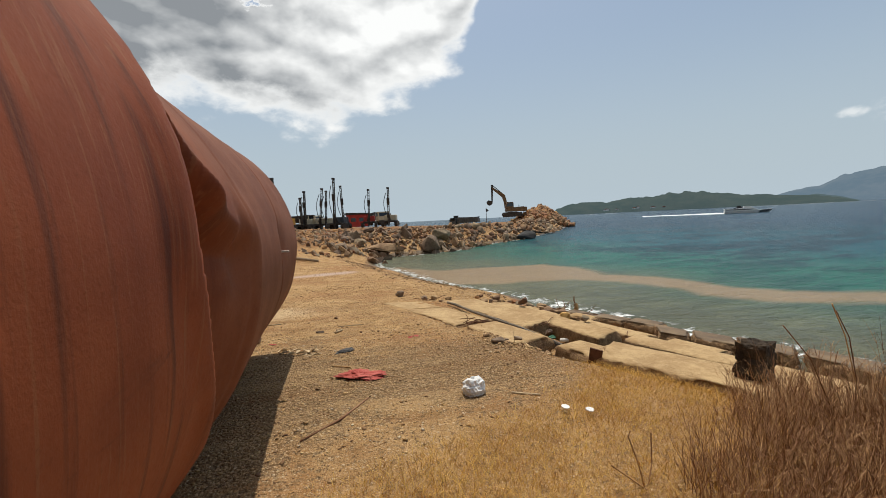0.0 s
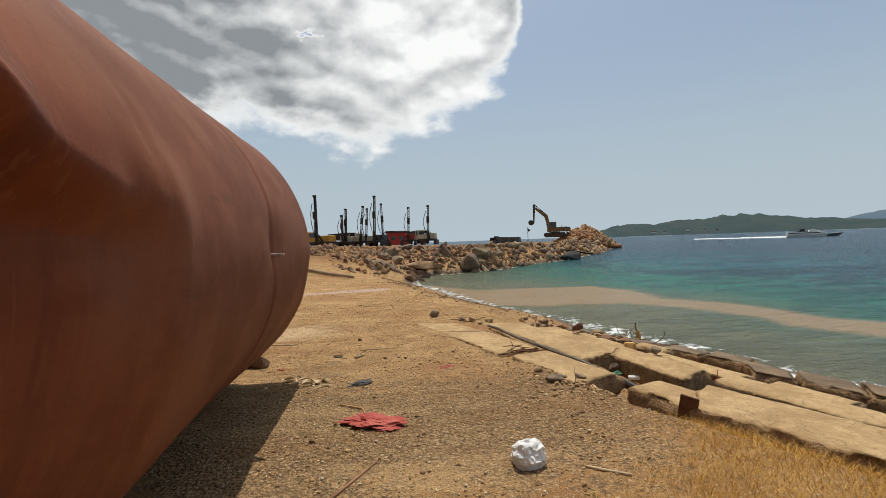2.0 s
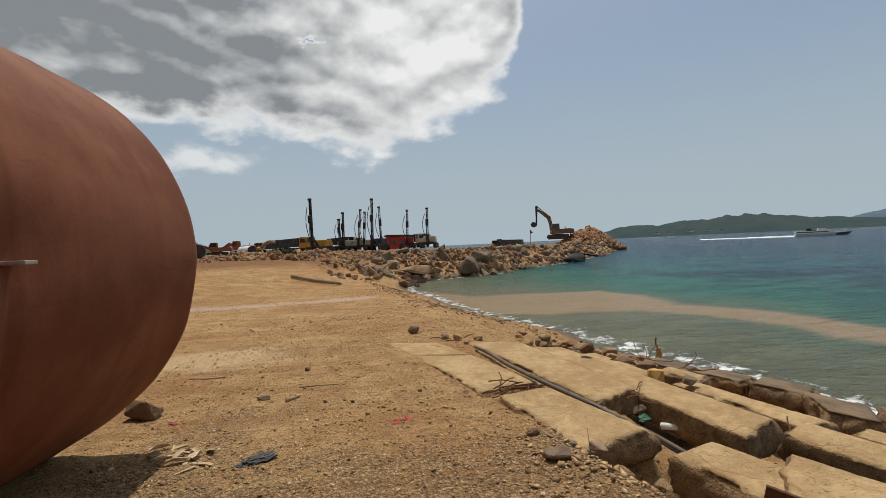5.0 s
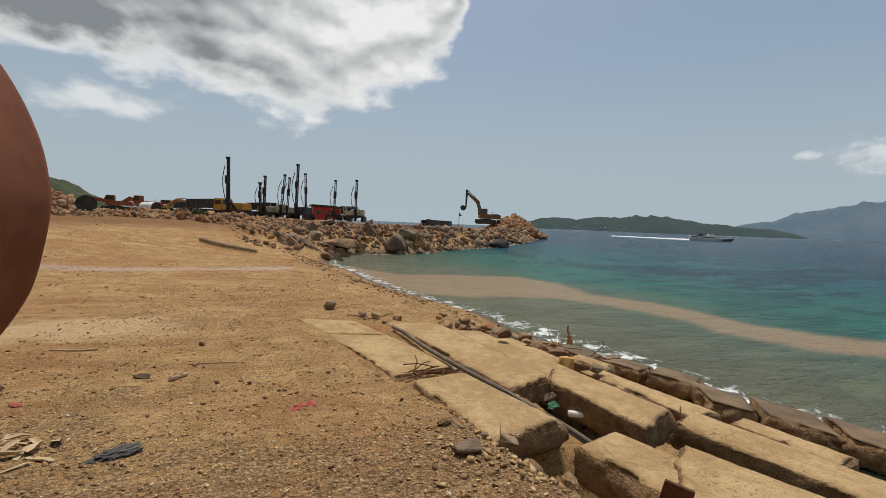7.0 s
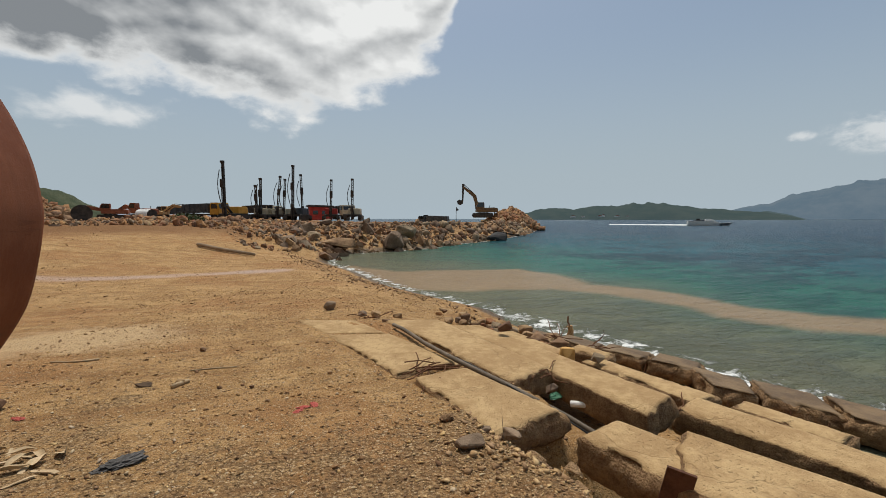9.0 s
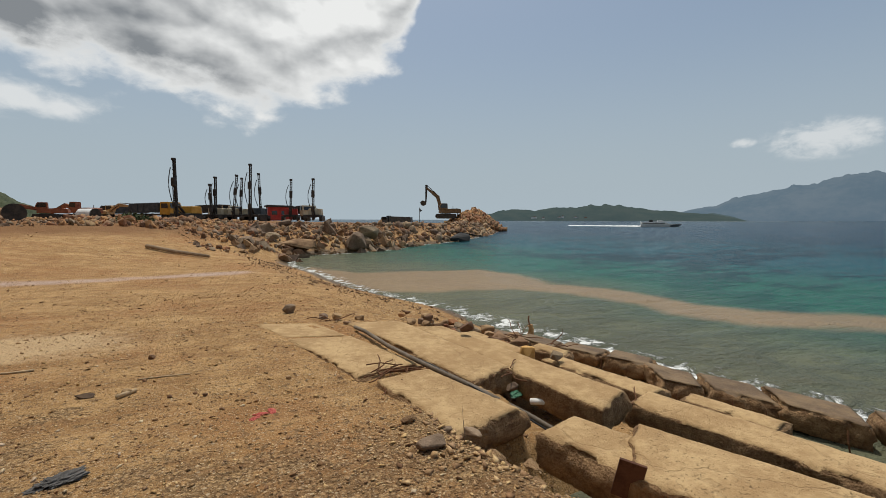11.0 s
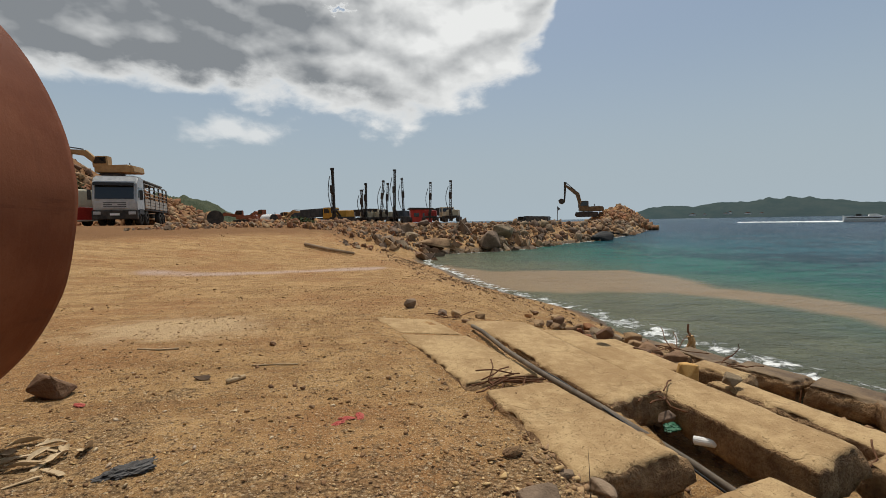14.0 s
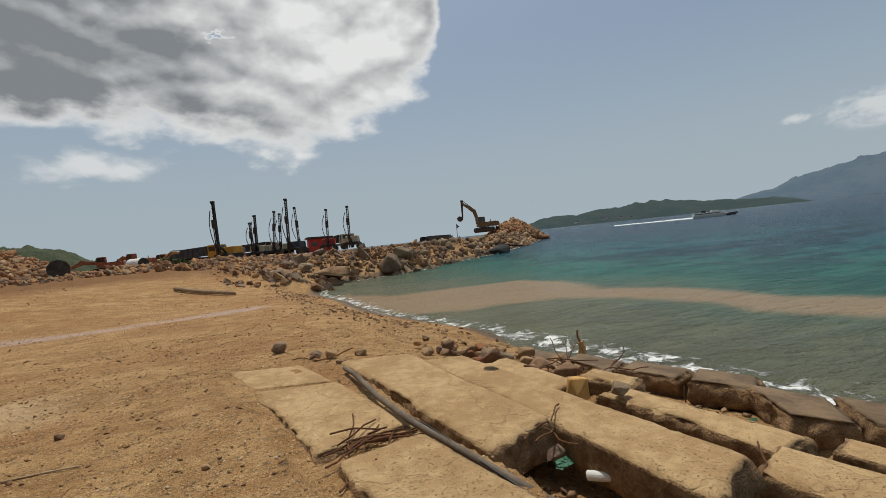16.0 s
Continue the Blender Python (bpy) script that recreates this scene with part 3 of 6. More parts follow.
sx = spread(-60, 0, 16, 4600, 0.12, 1.06)
sy = spread(-60, 3, 26, 4600, 0.12, 1.05)
wx, wy = np.meshgrid(sx, sy)
sea_d = -inside_distance(wx, wy, LAND)
beach_d = -inside_distance(wx, wy, LAND[:13] + [(-900, 33), (-900, -60)])
PLUME = [(1.7, 25.0), (3.4, 22.5), (7.3, 22.1), (9.8, 21.9), (10.5, 19.3), (10.4, 15.9), (11.5, 14.1), (11.9, 12.3), (12.1, 10.7), (13.0, 9.4), (15.5, 7.4), (18.0, 5.5), (16.0, 5.4), (12.1, 7.8), (11.0, 8.8), (10.0, 10.0), (10.0, 11.4), (9.6, 13.4), (8.6, 15.2), (5.5, 15.9), (3.6, 16.9), (2.2, 21.3)]
near_band = np.clip(inside_distance(wx + 0.7 * fbm(wx, wy, 0.25, 3, 21), wy + 0.9 * fbm(wx, wy, 0.22, 3, 22), PLUME) / 1.3 + 0.5, 0, 1)
murk = 0.22 * sstep(5, 0.5, sea_d) * (wy < 34)
wake = 0.7 * np.exp(-((wy - 620) / 5.0) ** 2) * sstep(240, 330, wx) * (value_noise(wx * 0.02, wy * 0.0, 3) > 0.4)
waves = 0.022 * fbm(wx, wy * 1.8, 0.55, 4, 31) * sstep(400, 30, np.hypot(wx, wy)) * sstep(0.0, 2.0, sea_d) + 0.05 * np.exp(-((sea_d - 0.5) / 0.25) ** 2) * np.clip(fbm(wx, wy, 0.5, 2, 13) + 0.3, 0, 1)
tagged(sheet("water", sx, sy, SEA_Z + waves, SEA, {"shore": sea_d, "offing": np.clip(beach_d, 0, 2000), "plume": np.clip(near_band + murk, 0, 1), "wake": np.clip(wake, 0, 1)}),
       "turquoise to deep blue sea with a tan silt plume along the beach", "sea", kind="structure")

# ---- the great dented pipe ----
PIPE_R, PIPE_L = 1.63, 14.0
PIPE = pose(-3.45, 5.0, 1.57, 0, 0, 3.15)


def pipe_shell():
    s = np.concatenate([np.linspace(-PIPE_L, -8, 14)[:-1], np.linspace(-8, -3.6, 190)[:-1], np.linspace(-3.6, 0, 90)])
    th = np.radians(np.concatenate([np.linspace(-180, -60, 30)[:-1], np.linspace(-60, 60, 180)[:-1], np.linspace(60, 180, 31)[:-1]]))
    S, T = np.meshgrid(s, th, indexing="ij")
    deg = np.degrees(T)
    # the buckle: a sharp near lip, a deep hollow behind it that climbs back to the shell
    lip = -5.06 + 1.05 * sstep(6, -66, deg) + 0.1 * sstep(8, 34, deg)
    crown = 8 + 30 * np.exp(-np.clip(S + 5.0, 0, 5) / 0.36)
    hollow = sstep(0.0, 0.07, S - lip) * np.clip((-3.7 - S) / 1.2, 0, 1) * sstep(-1, 7, crown - deg) * sstep(-70, -50, deg)
    dr = -0.42 * hollow + 0.05 * np.exp(-((deg + 40) / 18) ** 2) * sstep(-2.0, -4.0, S)
    dr = dr - 0.04 * sstep(0.1, -0.3, S - lip) * sstep(-20, 0, deg) * sstep(50, 32, deg)
    dr = dr + 0.02 * np.exp(-((S - lip + 0.06) / 0.12) ** 2) * sstep(34, 14, deg) * sstep(-42, -16, deg)
    dr = dr + 0.08 * np.exp(-(((S + 4.6) / 0.18) ** 2 + ((deg - 15) / 5) ** 2)) - 0.06 * np.exp(-(((S + 3.95) / 0.1) ** 2 + ((deg - 4) / 9) ** 2)) + 0.03 * np.exp(-(((S + 3.75) / 0.15) ** 2 + ((deg - 10) / 8) ** 2))
    dr = dr - 0.05 * np.exp(-(((S + 1.87) / 0.22) ** 2 + ((deg - 2) / 9) ** 2)) - 0.02 * np.exp(-((S + 1.87) / 0.03) ** 2)
    dr = dr - 0.008 * np.exp(-((S + 3.8) / 0.03) ** 2) + 0.006 * np.exp(-((S + 0.55) / 0.02) ** 2) - 0.006 * np.exp(-((S + 8.6) / 0.03) ** 2)
    dr = dr + 0.02 * fbm(S * 0.8, deg * 0.04, 1.0, 3, 41)
    rr = PIPE_R + dr
    squat = 1 - 0.02 * np.clip(-S, 0, 4.6) + 0.085 * sstep(-4.5, -5.0, S)
    lift = 0.03 * np.clip(-S, 0, 8)
    co = np.stack([rr * np.cos(T), S, (rr * np.sin(T) + PIPE_R) * squat - PIPE_R + lift], -1)
    inner = np.stack([(rr - 0.022) * np.cos(T), S, ((rr - 0.022) * np.sin(T) + PIPE_R) * squat - PIPE_R + lift], -1)
    n, m = S.shape
    verts = np.concatenate([co.reshape(-1, 3), inner.reshape(-1, 3)])
    idx = np.arange(n * m).reshape(n, m)
    a, b, c, d = idx[:-1], idx[1:], np.roll(idx, -1, 1)[1:], np.roll(idx, -1, 1)[:-1]
    outer = np.stack([a, d, c, b], -1).reshape(-1, 4)
    k = n * m
    faces = [outer, np.stack([a, b, c, d], -1).reshape(-1, 4) + k]
    for row, flip in ((0, False), (n - 1, True)):
        p, q = idx[row], np.roll(idx[row], -1)
        quad = [p, p + k, q + k, q] if not flip else [p, q, q + k, p + k]
        faces.append(np.stack(quad, -1))
    me = bpy.data.meshes.new("pipe_shell")
    me.from_pydata(verts.tolist(), [], np.concatenate(faces).tolist())
    me.polygons.foreach_set("use_smooth", np.ones(len(me.polygons), bool))
    me.materials.append(RUST)
    return me


pipe = thing("steel_pipe", PIPE, "huge rust-red dented steel pipe lying on the ground", "pipe")
shell = new("shell", pipe_shell())
shell.parent = pipe
part("lug", box((PIPE_R - 0.1, -1.9, -0.03), (PIPE_R + 0.04, -1.83, -0.012), 0.004), plain("bare_steel", (0.35, 0.3, 0.26), (0.5, 0.42, 0.35), 20, 0.5, 0.6), pipe, "small bent bare steel lug")

# ---- concrete slabs along the shore ----


def slab(corners, top, thick, mats=None, tilt=(0.0, 0.0), seed=1, label="", wear=1.0, shrink=0.0):
    """A broken slab from the four corners of its top (in order round), with crumbled edges. tilt: rise per metre along x and y."""
    rng = random.Random(seed)
    cs = [Vector(c) for c in corners]
    heart = sum(cs, Vector((0, 0))) / 4
    cs = [c.lerp(heart, shrink) for c in cs]
    mid = sum(cs, Vector((0, 0))) / 4
    long1, long2 = (cs[1] - cs[0]).length, (cs[3] - cs[0]).length
    nu, nv, nw = max(6, int(long1 / 0.045)), max(6, int(long2 / 0.045)), 6
    bm = bmesh.new()
    seen = {}
    off = Vector((rng.uniform(0, 90), rng.uniform(0, 90), rng.uniform(0, 90)))

    def vert(i, j, k):
        key = (i, j, k)
        if key not in seen:
            u, v, w = i / nu, j / nv, k / nw
            p = cs[0].lerp(cs[1], u).lerp(cs[3].lerp(cs[2], u), v)
            edge = min(u * long1, (1 - u) * long1, v * long2, (1 - v) * long2)
            out = p - mid
            q = Vector((p.x, p.y, 0)) + off
            ragged = noise.fractal(q * 2.3 + Vector((0, 0, w * 1.2)), 0.9, 2.1, 4)
            fine = noise.fractal(q * 9.0 + Vector((0, 0, w * 4.0)), 0.9, 2.1, 3)
            z = -thick * (1 - w)
            if edge < 0.001:
                inward = (0.055 * ragged + 0.035 * fine) * wear - 0.03 * wear * abs(2 * w - 0.9) - (0.02 * wear if w == 1 else 0)
                p = p + out.normalized() * inward
            if w == 1:
                z += 0.004 * ragged * wear + 0.004 * fine - (0.02 + 0.04 * max(0, fine)) * wear * max(0, 1 - edge / 0.08)
            elif w == 0:
                z += 0.03 * ragged
            seen[key] = bm.verts.new((p.x - mid.x, p.y - mid.y, z + tilt[0] * (p.x - mid.x) + tilt[1] * (p.y - mid.y)))
        return seen[key]

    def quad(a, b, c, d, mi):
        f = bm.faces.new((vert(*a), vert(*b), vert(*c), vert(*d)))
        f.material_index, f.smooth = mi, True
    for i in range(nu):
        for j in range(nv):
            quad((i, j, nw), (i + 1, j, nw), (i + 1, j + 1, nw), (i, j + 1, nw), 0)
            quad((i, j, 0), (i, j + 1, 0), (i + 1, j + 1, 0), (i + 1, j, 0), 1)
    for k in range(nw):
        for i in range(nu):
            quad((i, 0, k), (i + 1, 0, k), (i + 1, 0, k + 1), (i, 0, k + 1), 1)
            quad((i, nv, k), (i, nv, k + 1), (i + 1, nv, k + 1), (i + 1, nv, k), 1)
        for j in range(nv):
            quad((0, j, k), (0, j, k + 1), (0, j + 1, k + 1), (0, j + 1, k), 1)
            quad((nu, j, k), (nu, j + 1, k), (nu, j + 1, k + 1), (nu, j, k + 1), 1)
    bmesh.ops.recalc_face_normals(bm, faces=bm.faces)
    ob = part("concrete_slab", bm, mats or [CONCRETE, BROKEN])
    ob.location = (mid.x, mid.y, top)
    return tagged(ob, label or "broken weathered concrete slab with crumbled edges on the shore", "slab", "slabs along the shore")


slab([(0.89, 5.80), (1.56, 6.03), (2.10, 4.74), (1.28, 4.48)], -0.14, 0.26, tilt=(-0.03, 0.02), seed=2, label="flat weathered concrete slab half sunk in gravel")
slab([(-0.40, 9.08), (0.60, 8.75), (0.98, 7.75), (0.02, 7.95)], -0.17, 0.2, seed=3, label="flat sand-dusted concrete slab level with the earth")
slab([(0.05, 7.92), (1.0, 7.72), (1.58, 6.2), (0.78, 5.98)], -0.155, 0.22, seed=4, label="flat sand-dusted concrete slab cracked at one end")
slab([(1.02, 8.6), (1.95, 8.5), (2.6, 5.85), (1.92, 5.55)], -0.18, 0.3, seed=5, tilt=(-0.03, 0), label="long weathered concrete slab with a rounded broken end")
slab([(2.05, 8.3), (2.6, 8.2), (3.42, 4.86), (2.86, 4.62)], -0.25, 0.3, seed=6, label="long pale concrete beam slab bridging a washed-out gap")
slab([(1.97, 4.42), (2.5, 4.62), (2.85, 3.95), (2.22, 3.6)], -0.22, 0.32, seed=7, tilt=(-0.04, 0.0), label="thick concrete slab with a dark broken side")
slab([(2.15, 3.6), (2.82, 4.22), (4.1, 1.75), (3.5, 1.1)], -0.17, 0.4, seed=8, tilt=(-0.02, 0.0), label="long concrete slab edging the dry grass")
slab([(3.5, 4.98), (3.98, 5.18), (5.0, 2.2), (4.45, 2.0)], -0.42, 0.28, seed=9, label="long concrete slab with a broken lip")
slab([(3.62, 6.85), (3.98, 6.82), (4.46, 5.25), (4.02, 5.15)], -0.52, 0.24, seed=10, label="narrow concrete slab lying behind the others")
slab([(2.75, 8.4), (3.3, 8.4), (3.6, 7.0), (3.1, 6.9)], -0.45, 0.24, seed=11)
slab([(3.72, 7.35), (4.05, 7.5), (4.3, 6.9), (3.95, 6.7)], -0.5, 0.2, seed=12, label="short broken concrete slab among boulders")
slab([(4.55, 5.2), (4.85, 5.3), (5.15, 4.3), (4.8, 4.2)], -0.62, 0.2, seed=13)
WET = [WETCONC, BROKEN]
for k, (cs, tz, tl) in enumerate([([(4.85, 9.1), (5.25, 8.35), (4.65, 7.85), (4.3, 8.75)], -0.80, (-0.12, 0.0)), ([(5.2, 8.25), (5.75, 7.6), (5.08, 7.2), (4.6, 7.8)], -0.78, (-0.14, 0)),
                                  ([(5.6, 7.5), (6.05, 6.9), (5.5, 6.45), (4.93, 7.0)], -0.76, (-0.13, 0)), ([(5.5, 6.75), (5.95, 6.1), (5.3, 5.42), (4.86, 5.75)], -0.72, (-0.16, 0)),
                                  ([(6.0, 6.2), (6.5, 5.55), (5.85, 4.75), (5.4, 5.45)], -0.78, (-0.13, 0)), ([(6.4, 5.5), (6.95, 4.6), (6.15, 4.0), (5.75, 4.75)], -0.78, (-0.13, 0)),
                                  ([(6.9, 4.5), (7.4, 3.5), (6.5, 3.0), (6.1, 3.9)], -0.78, (-0.13, 0)), ([(4.4, 9.9), (4.85, 9.2), (4.3, 8.8), (3.8, 9.5)], -0.84, (-0.1, 0)), ([(7.3, 3.4), (7.8, 2.2), (6.9, 1.8), (6.5, 2.9)], -0.78, (-0.13, 0))]):
    slab(cs, tz, 0.3, WET, tl, 30 + k, "wave-washed dark wet concrete slab at the waterline", 1.2, 0.045)

# ---- rocks and rubble ----
rng = random.Random(11)
ROCKS = [arrays(rock_bm(rng, rng.randint(11, 17), (1, rng.uniform(0.6, 0.95), rng.uniform(0.45, 0.8)))) for _ in range(12)]


def rock_thing(x, y, size, mat, label, z=None, squash=(1, 0.8, 0.6), seed=0, name="stone", turn=0.0, group="", sink=0.15):
    r = random.Random(seed + int(1000 * (x + 7 * y)))
    bm = rock_bm(r, 18, squash, True)
    low = min(v.co.z for v in bm.verts)
    ob = part(name, bm, mat)
    ob.matrix_world = pose(x, y, (gz(x, y) if z is None else z) - low * size * (1 - sink), 0, 0, turn) @ Matrix.Scale(size, 4)
    return tagged(ob, label, "rock" if size > 0.5 else "stone", group)


def scatter(count, xlo, xhi, ylo, yhi, accept, sizes, seed):
    """Places (x, y, z, size) on the ground where accept(x, y, land distance, upper distance) holds."""
    g = np.random.RandomState(seed)
    x, y = g.uniform(xlo, xhi, count), g.uniform(ylo, yhi, count)
    sd, up = inside_distance(x, y, LAND), inside_distance(x, y, UPPER)
    keep = accept(x, y, sd, up, g.uniform(0, 1, count))
    x, y = x[keep], y[keep]
    size = sizes[0] * (sizes[1] / sizes[0]) ** (g.uniform(0, 1, len(x)) ** 1.8)
    return np.stack([x, y, land_z(x, y), size], 1)


def mats_of(places, seed, lift=0.25, tilt=180.0):
    r = random.Random(seed)
    return [(r.randrange(len(ROCKS)), np.array(turned(x, y, z + s * r.uniform(-0.05, lift), s, r, tilt))) for x, y, z, s in places]


def rubble(name, places, mats, label, seed, parts=0, lift=0.25):
    """A bank of boulders: the nearest as parts, the rest joined."""
    order = sorted(places.tolist(), key=lambda p: p[0] ** 2 + p[1] ** 2)
    holder = tagged(new(name), label, "rubble")
    meshes = []
    r = random.Random(seed)
    for co, tri in ROCKS:
        me = bpy.data.meshes.new("boulder")
        me.from_pydata(co.tolist(), [], tri.tolist())
        meshes.append(me)
    variants = []
    for mat in mats:
        for me in meshes:
            c = me.copy()
            c.materials.append(mat)
            variants.append(c)
    for x, y, z, s in order[:parts]:
        ob = new("boulder", variants[r.randrange(len(variants))])
        ob.parent = holder
        ob.matrix_world = turned(x, y, z + s * r.uniform(-0.05, lift), s, r)
    rest = order[parts:]
    for k, mat in enumerate(mats):
        group = rest[k::len(mats)]
        if group:
            ob = heap_mesh("loose_rock", ROCKS, mats_of(group, seed + k, lift), mat)
            ob.parent = holder
            tagged(ob, kind="stuff")
    return holder


# the armoured flank of the jetty
flank = scatter(14000, -3, 50, 27, 100, lambda x, y, sd, up, u: (sd > -0.7) & (sd < 7) & (up < 3.5) & (u < 0.95 * np.exp(-np.maximum(0, (y - 45) / 60))) & (y > 28.5), (0.3, 1.45), 5)
rubble("boulder_bank", flank, [GREYROCK, ROCK], "grey and brown boulder armour along the jetty's waterline", 6, 300, 0.15)
# broken rock over the bank top and platform edge
crest = scatter(19000, -24, 14, 20, 52, lambda x, y, sd, up, u: (up > 7.5 * sstep(-2.5, -8, x) - 0.8) & (up < 10) & (u < 0.75) & (x > -15), (0.12, 0.62), 7)
rubble("rubble_slope", crest, [ROCK, ORANGEROCK, GREYROCK], "orange-brown broken rock spread over the bank", 8, 200, 0.08)
wayside = scatter(5200, -26, -6, 22, 46, lambda x, y, sd, up, u: (u < 0.7) & (y > 31.0 - 0.25 * (x + 8)) & (np.hypot(x + 20.5, y - 34) > 8.5), (0.12, 0.75), 17)
rubble("spoil_heap", wayside, [ORANGEROCK, ROCK], "heap of pale orange quarry spoil beside the track", 18, 120)
# the hill of quarried stone
hillside = scatter(15000, -75, -12, 34, 90, lambda x, y, sd, up, u: (np.degrees(np.arctan2(x - 0.6, y - 2.3)) < -25) & (np.hypot(x - .6, y - 2.3) > 43) & (np.hypot(x - .6, y - 2.3) < 66) & (np.hypot(x + 33.4, y - 51.7) > 4.5), (0.25, 1.2), 27)
rubble("quarry_slope", hillside, [ORANGEROCK, ROCK], "steep slope of loose orange quarry rock", 28, 80)
# heap at the jetty's end
g = np.random.RandomState(3)
ang, rad = g.uniform(0, math.tau, 900), 7.0 * np.sqrt(g.uniform(0, 1, 900))
hx, hy = 41.5 + rad * np.cos(ang) * 1.1, 90.5 + rad * np.sin(ang)
end_heap = np.stack([hx, hy, np.maximum(land_z(hx, hy), -0.9) + 3.1 * np.clip(1 - rad / 7.0, 0, 1) ** 0.8, 0.7 + 0.9 * g.uniform(0, 1, 900) ** 2], 1)
rubble("rock_heap", end_heap, [ORANGEROCK, ROCK], "tall heap of tan quarry rock at the jetty's end", 38, 0, 0.1)
tip = rock_thing(20.0, 48.5, 4.2, plain("black_rock", (0.02, 0.02, 0.02), (0.05, 0.045, 0.04), 1, 0.8), "long black boulder at the water's edge", -1.2, (1, 0.5, 0.35), 3, "boulder", 25)
rock_thing(6.0, 35.6, 2.3, GREYROCK, "large grey boulder at the jetty's foot", -1.0, (1, 0.8, 0.8), 4, "boulder", 10)
rock_thing(7.0, 37.6, 2.0, GREYROCK, "square-topped grey boulder on the jetty", -0.1, (1, 0.9, 0.8), 9, "boulder", 60)
rock_thing(1.2, 33.6, 3.2, ROCK, "long low brown boulder on the beach", -0.95, (1, 0.45, 0.3), 14, "boulder", 5)
log = part("driftwood_log", tube([(-5.6, 24.6, gz(-5.6, 24.6) + 0.1), (-4.4, 23.9, gz(-4.4, 23.9) + 0.11), (-2.9, 23.2, gz(-2.9, 23.2) + 0.1)], 0.08, 9, 0.12, random.Random(2)), plain("driftwood", (0.22, 0.15, 0.09), (0.34, 0.25, 0.16), 5, 0.9), smooth=True)
tagged(log, "long weathered driftwood log lying on the sand", "log")

# stones among and beside the slabs
for x, y, s, z in [(2.70, 7.46, 0.24, -0.2), (0.17, 9.87, 0.26, None), (3.30, 9.60, 0.3, -0.72), (3.95, 9.2, 0.34, -0.8), (3.2, 8.7, 0.34, -0.68), (3.62, 8.1, 0.36, -0.68), (3.36, 7.8, 0.3, -0.6), (4.2, 8.6, 0.38, -0.85),
                   (3.7, 7.6, 0.36, -0.66), (3.0, 8.6, 0.26, -0.62), (2.8, 9.0, 0.24, -0.55), (2.6, 9.3, 0.2, -0.5), (3.5, 9.0, 0.28, -0.75), (3.9, 8.3, 0.3, -0.75), (2.35, 9.2, 0.2, -0.45), (3.1, 9.4, 0.24, -0.62),
                   (0.95, 8.98, 0.2, -0.2), (1.05, 8.6, 0.16, -0.25), (0.72, 9.15, 0.2, -0.22), (1.35, 9.1, 0.2, -0.28), (3.55, 7.15, 0.3, -0.62), (2.44, 5.62, 0.16, -0.42), (3.05, 7.3, 0.2, -0.55), (3.75, 6.6, 0.22, -0.6), (3.95, 6.1, 0.24, -0.68),
                   (-1.344, 6.183, 0.1, None), (-0.95, 5.95, 0.05, None), (-0.464, 5.43, 0.05, None), (-0.653, 5.88, 0.05, None), (0.08, 6.03, 0.06, None), (-1.43, 7.39, 0.09, None), (-2.75, 5.92, 0.34, None)]:
    rock_thing(x, y, s, ROCK if (x * 7) % 1 > 0.3 else GREYROCK, "angular tan broken stone lying among the slabs" if x > 0.5 else "small angular stone on the dry earth", z, (1, 0.8, 0.7), 50, group="loose stones")
pick = random.Random(77)
for k in range(58):
    u = pick.random()
    x, y = 2.45 + 1.75 * u + pick.uniform(-0.3, 0.3), 9.7 - 2.2 * u + pick.uniform(-0.55, 0.55)
    rock_thing(x, y, pick.uniform(0.09, 0.27), (ROCK, GREYROCK, ORANGEROCK)[k % 3], "angular broken stone heaped between slabs", gz(x, y) + pick.uniform(0, 0.12), (1, pick.uniform(0.6, 0.9), pick.uniform(0.5, 0.8)), 200 + k, group="loose stones", turn=pick.uniform(0, 360))
rock_thing(3.42, 6.85, 0.3, plain("ochre_stone", (0.5, 0.27, 0.07), (0.6, 0.36, 0.13), 6, 0.85), "ochre-yellow broken stone wedged between slabs", -0.55, (0.9, 0.7, 0.9), 8)
rock_thing(-1.67, 6.21, 0.17, plain("dark_clod", (0.07, 0.045, 0.03), (0.13, 0.085, 0.05), 14, 0.95), "dark flat clod of earth on the yard", None, (1, 0.6, 0.25), 12, "clod")
for k, (x, y, s) in enumerate([(0.92, 4.04, 0.22), (0.9, 4.5, 0.14), (1.25, 4.1, 0.18), (1.35, 3.95, 0.16), (1.55, 4.25, 0.17), (1.72, 4.05, 0.2), (1.15, 4.35, 0.12), (1.6, 3.9, 0.14), (1.85, 3.75, 0.18), (1.42, 4.32, 0.12)]):
    rock_thing(x, y, s, BROKEN if k % 2 else GREYROCK, "flat broken concrete chunk in gravel", None, (1, 0.7, 0.4), 70 + k, "concrete_chunk", 40 * k, "broken chunks before the slabs")

# gravel: coarse near the slabs, the pipe and the track, fine everywhere
CHIPS = [arrays(rock_bm(rng, 9, (1, 0.8, 0.34))) for _ in range(8)]


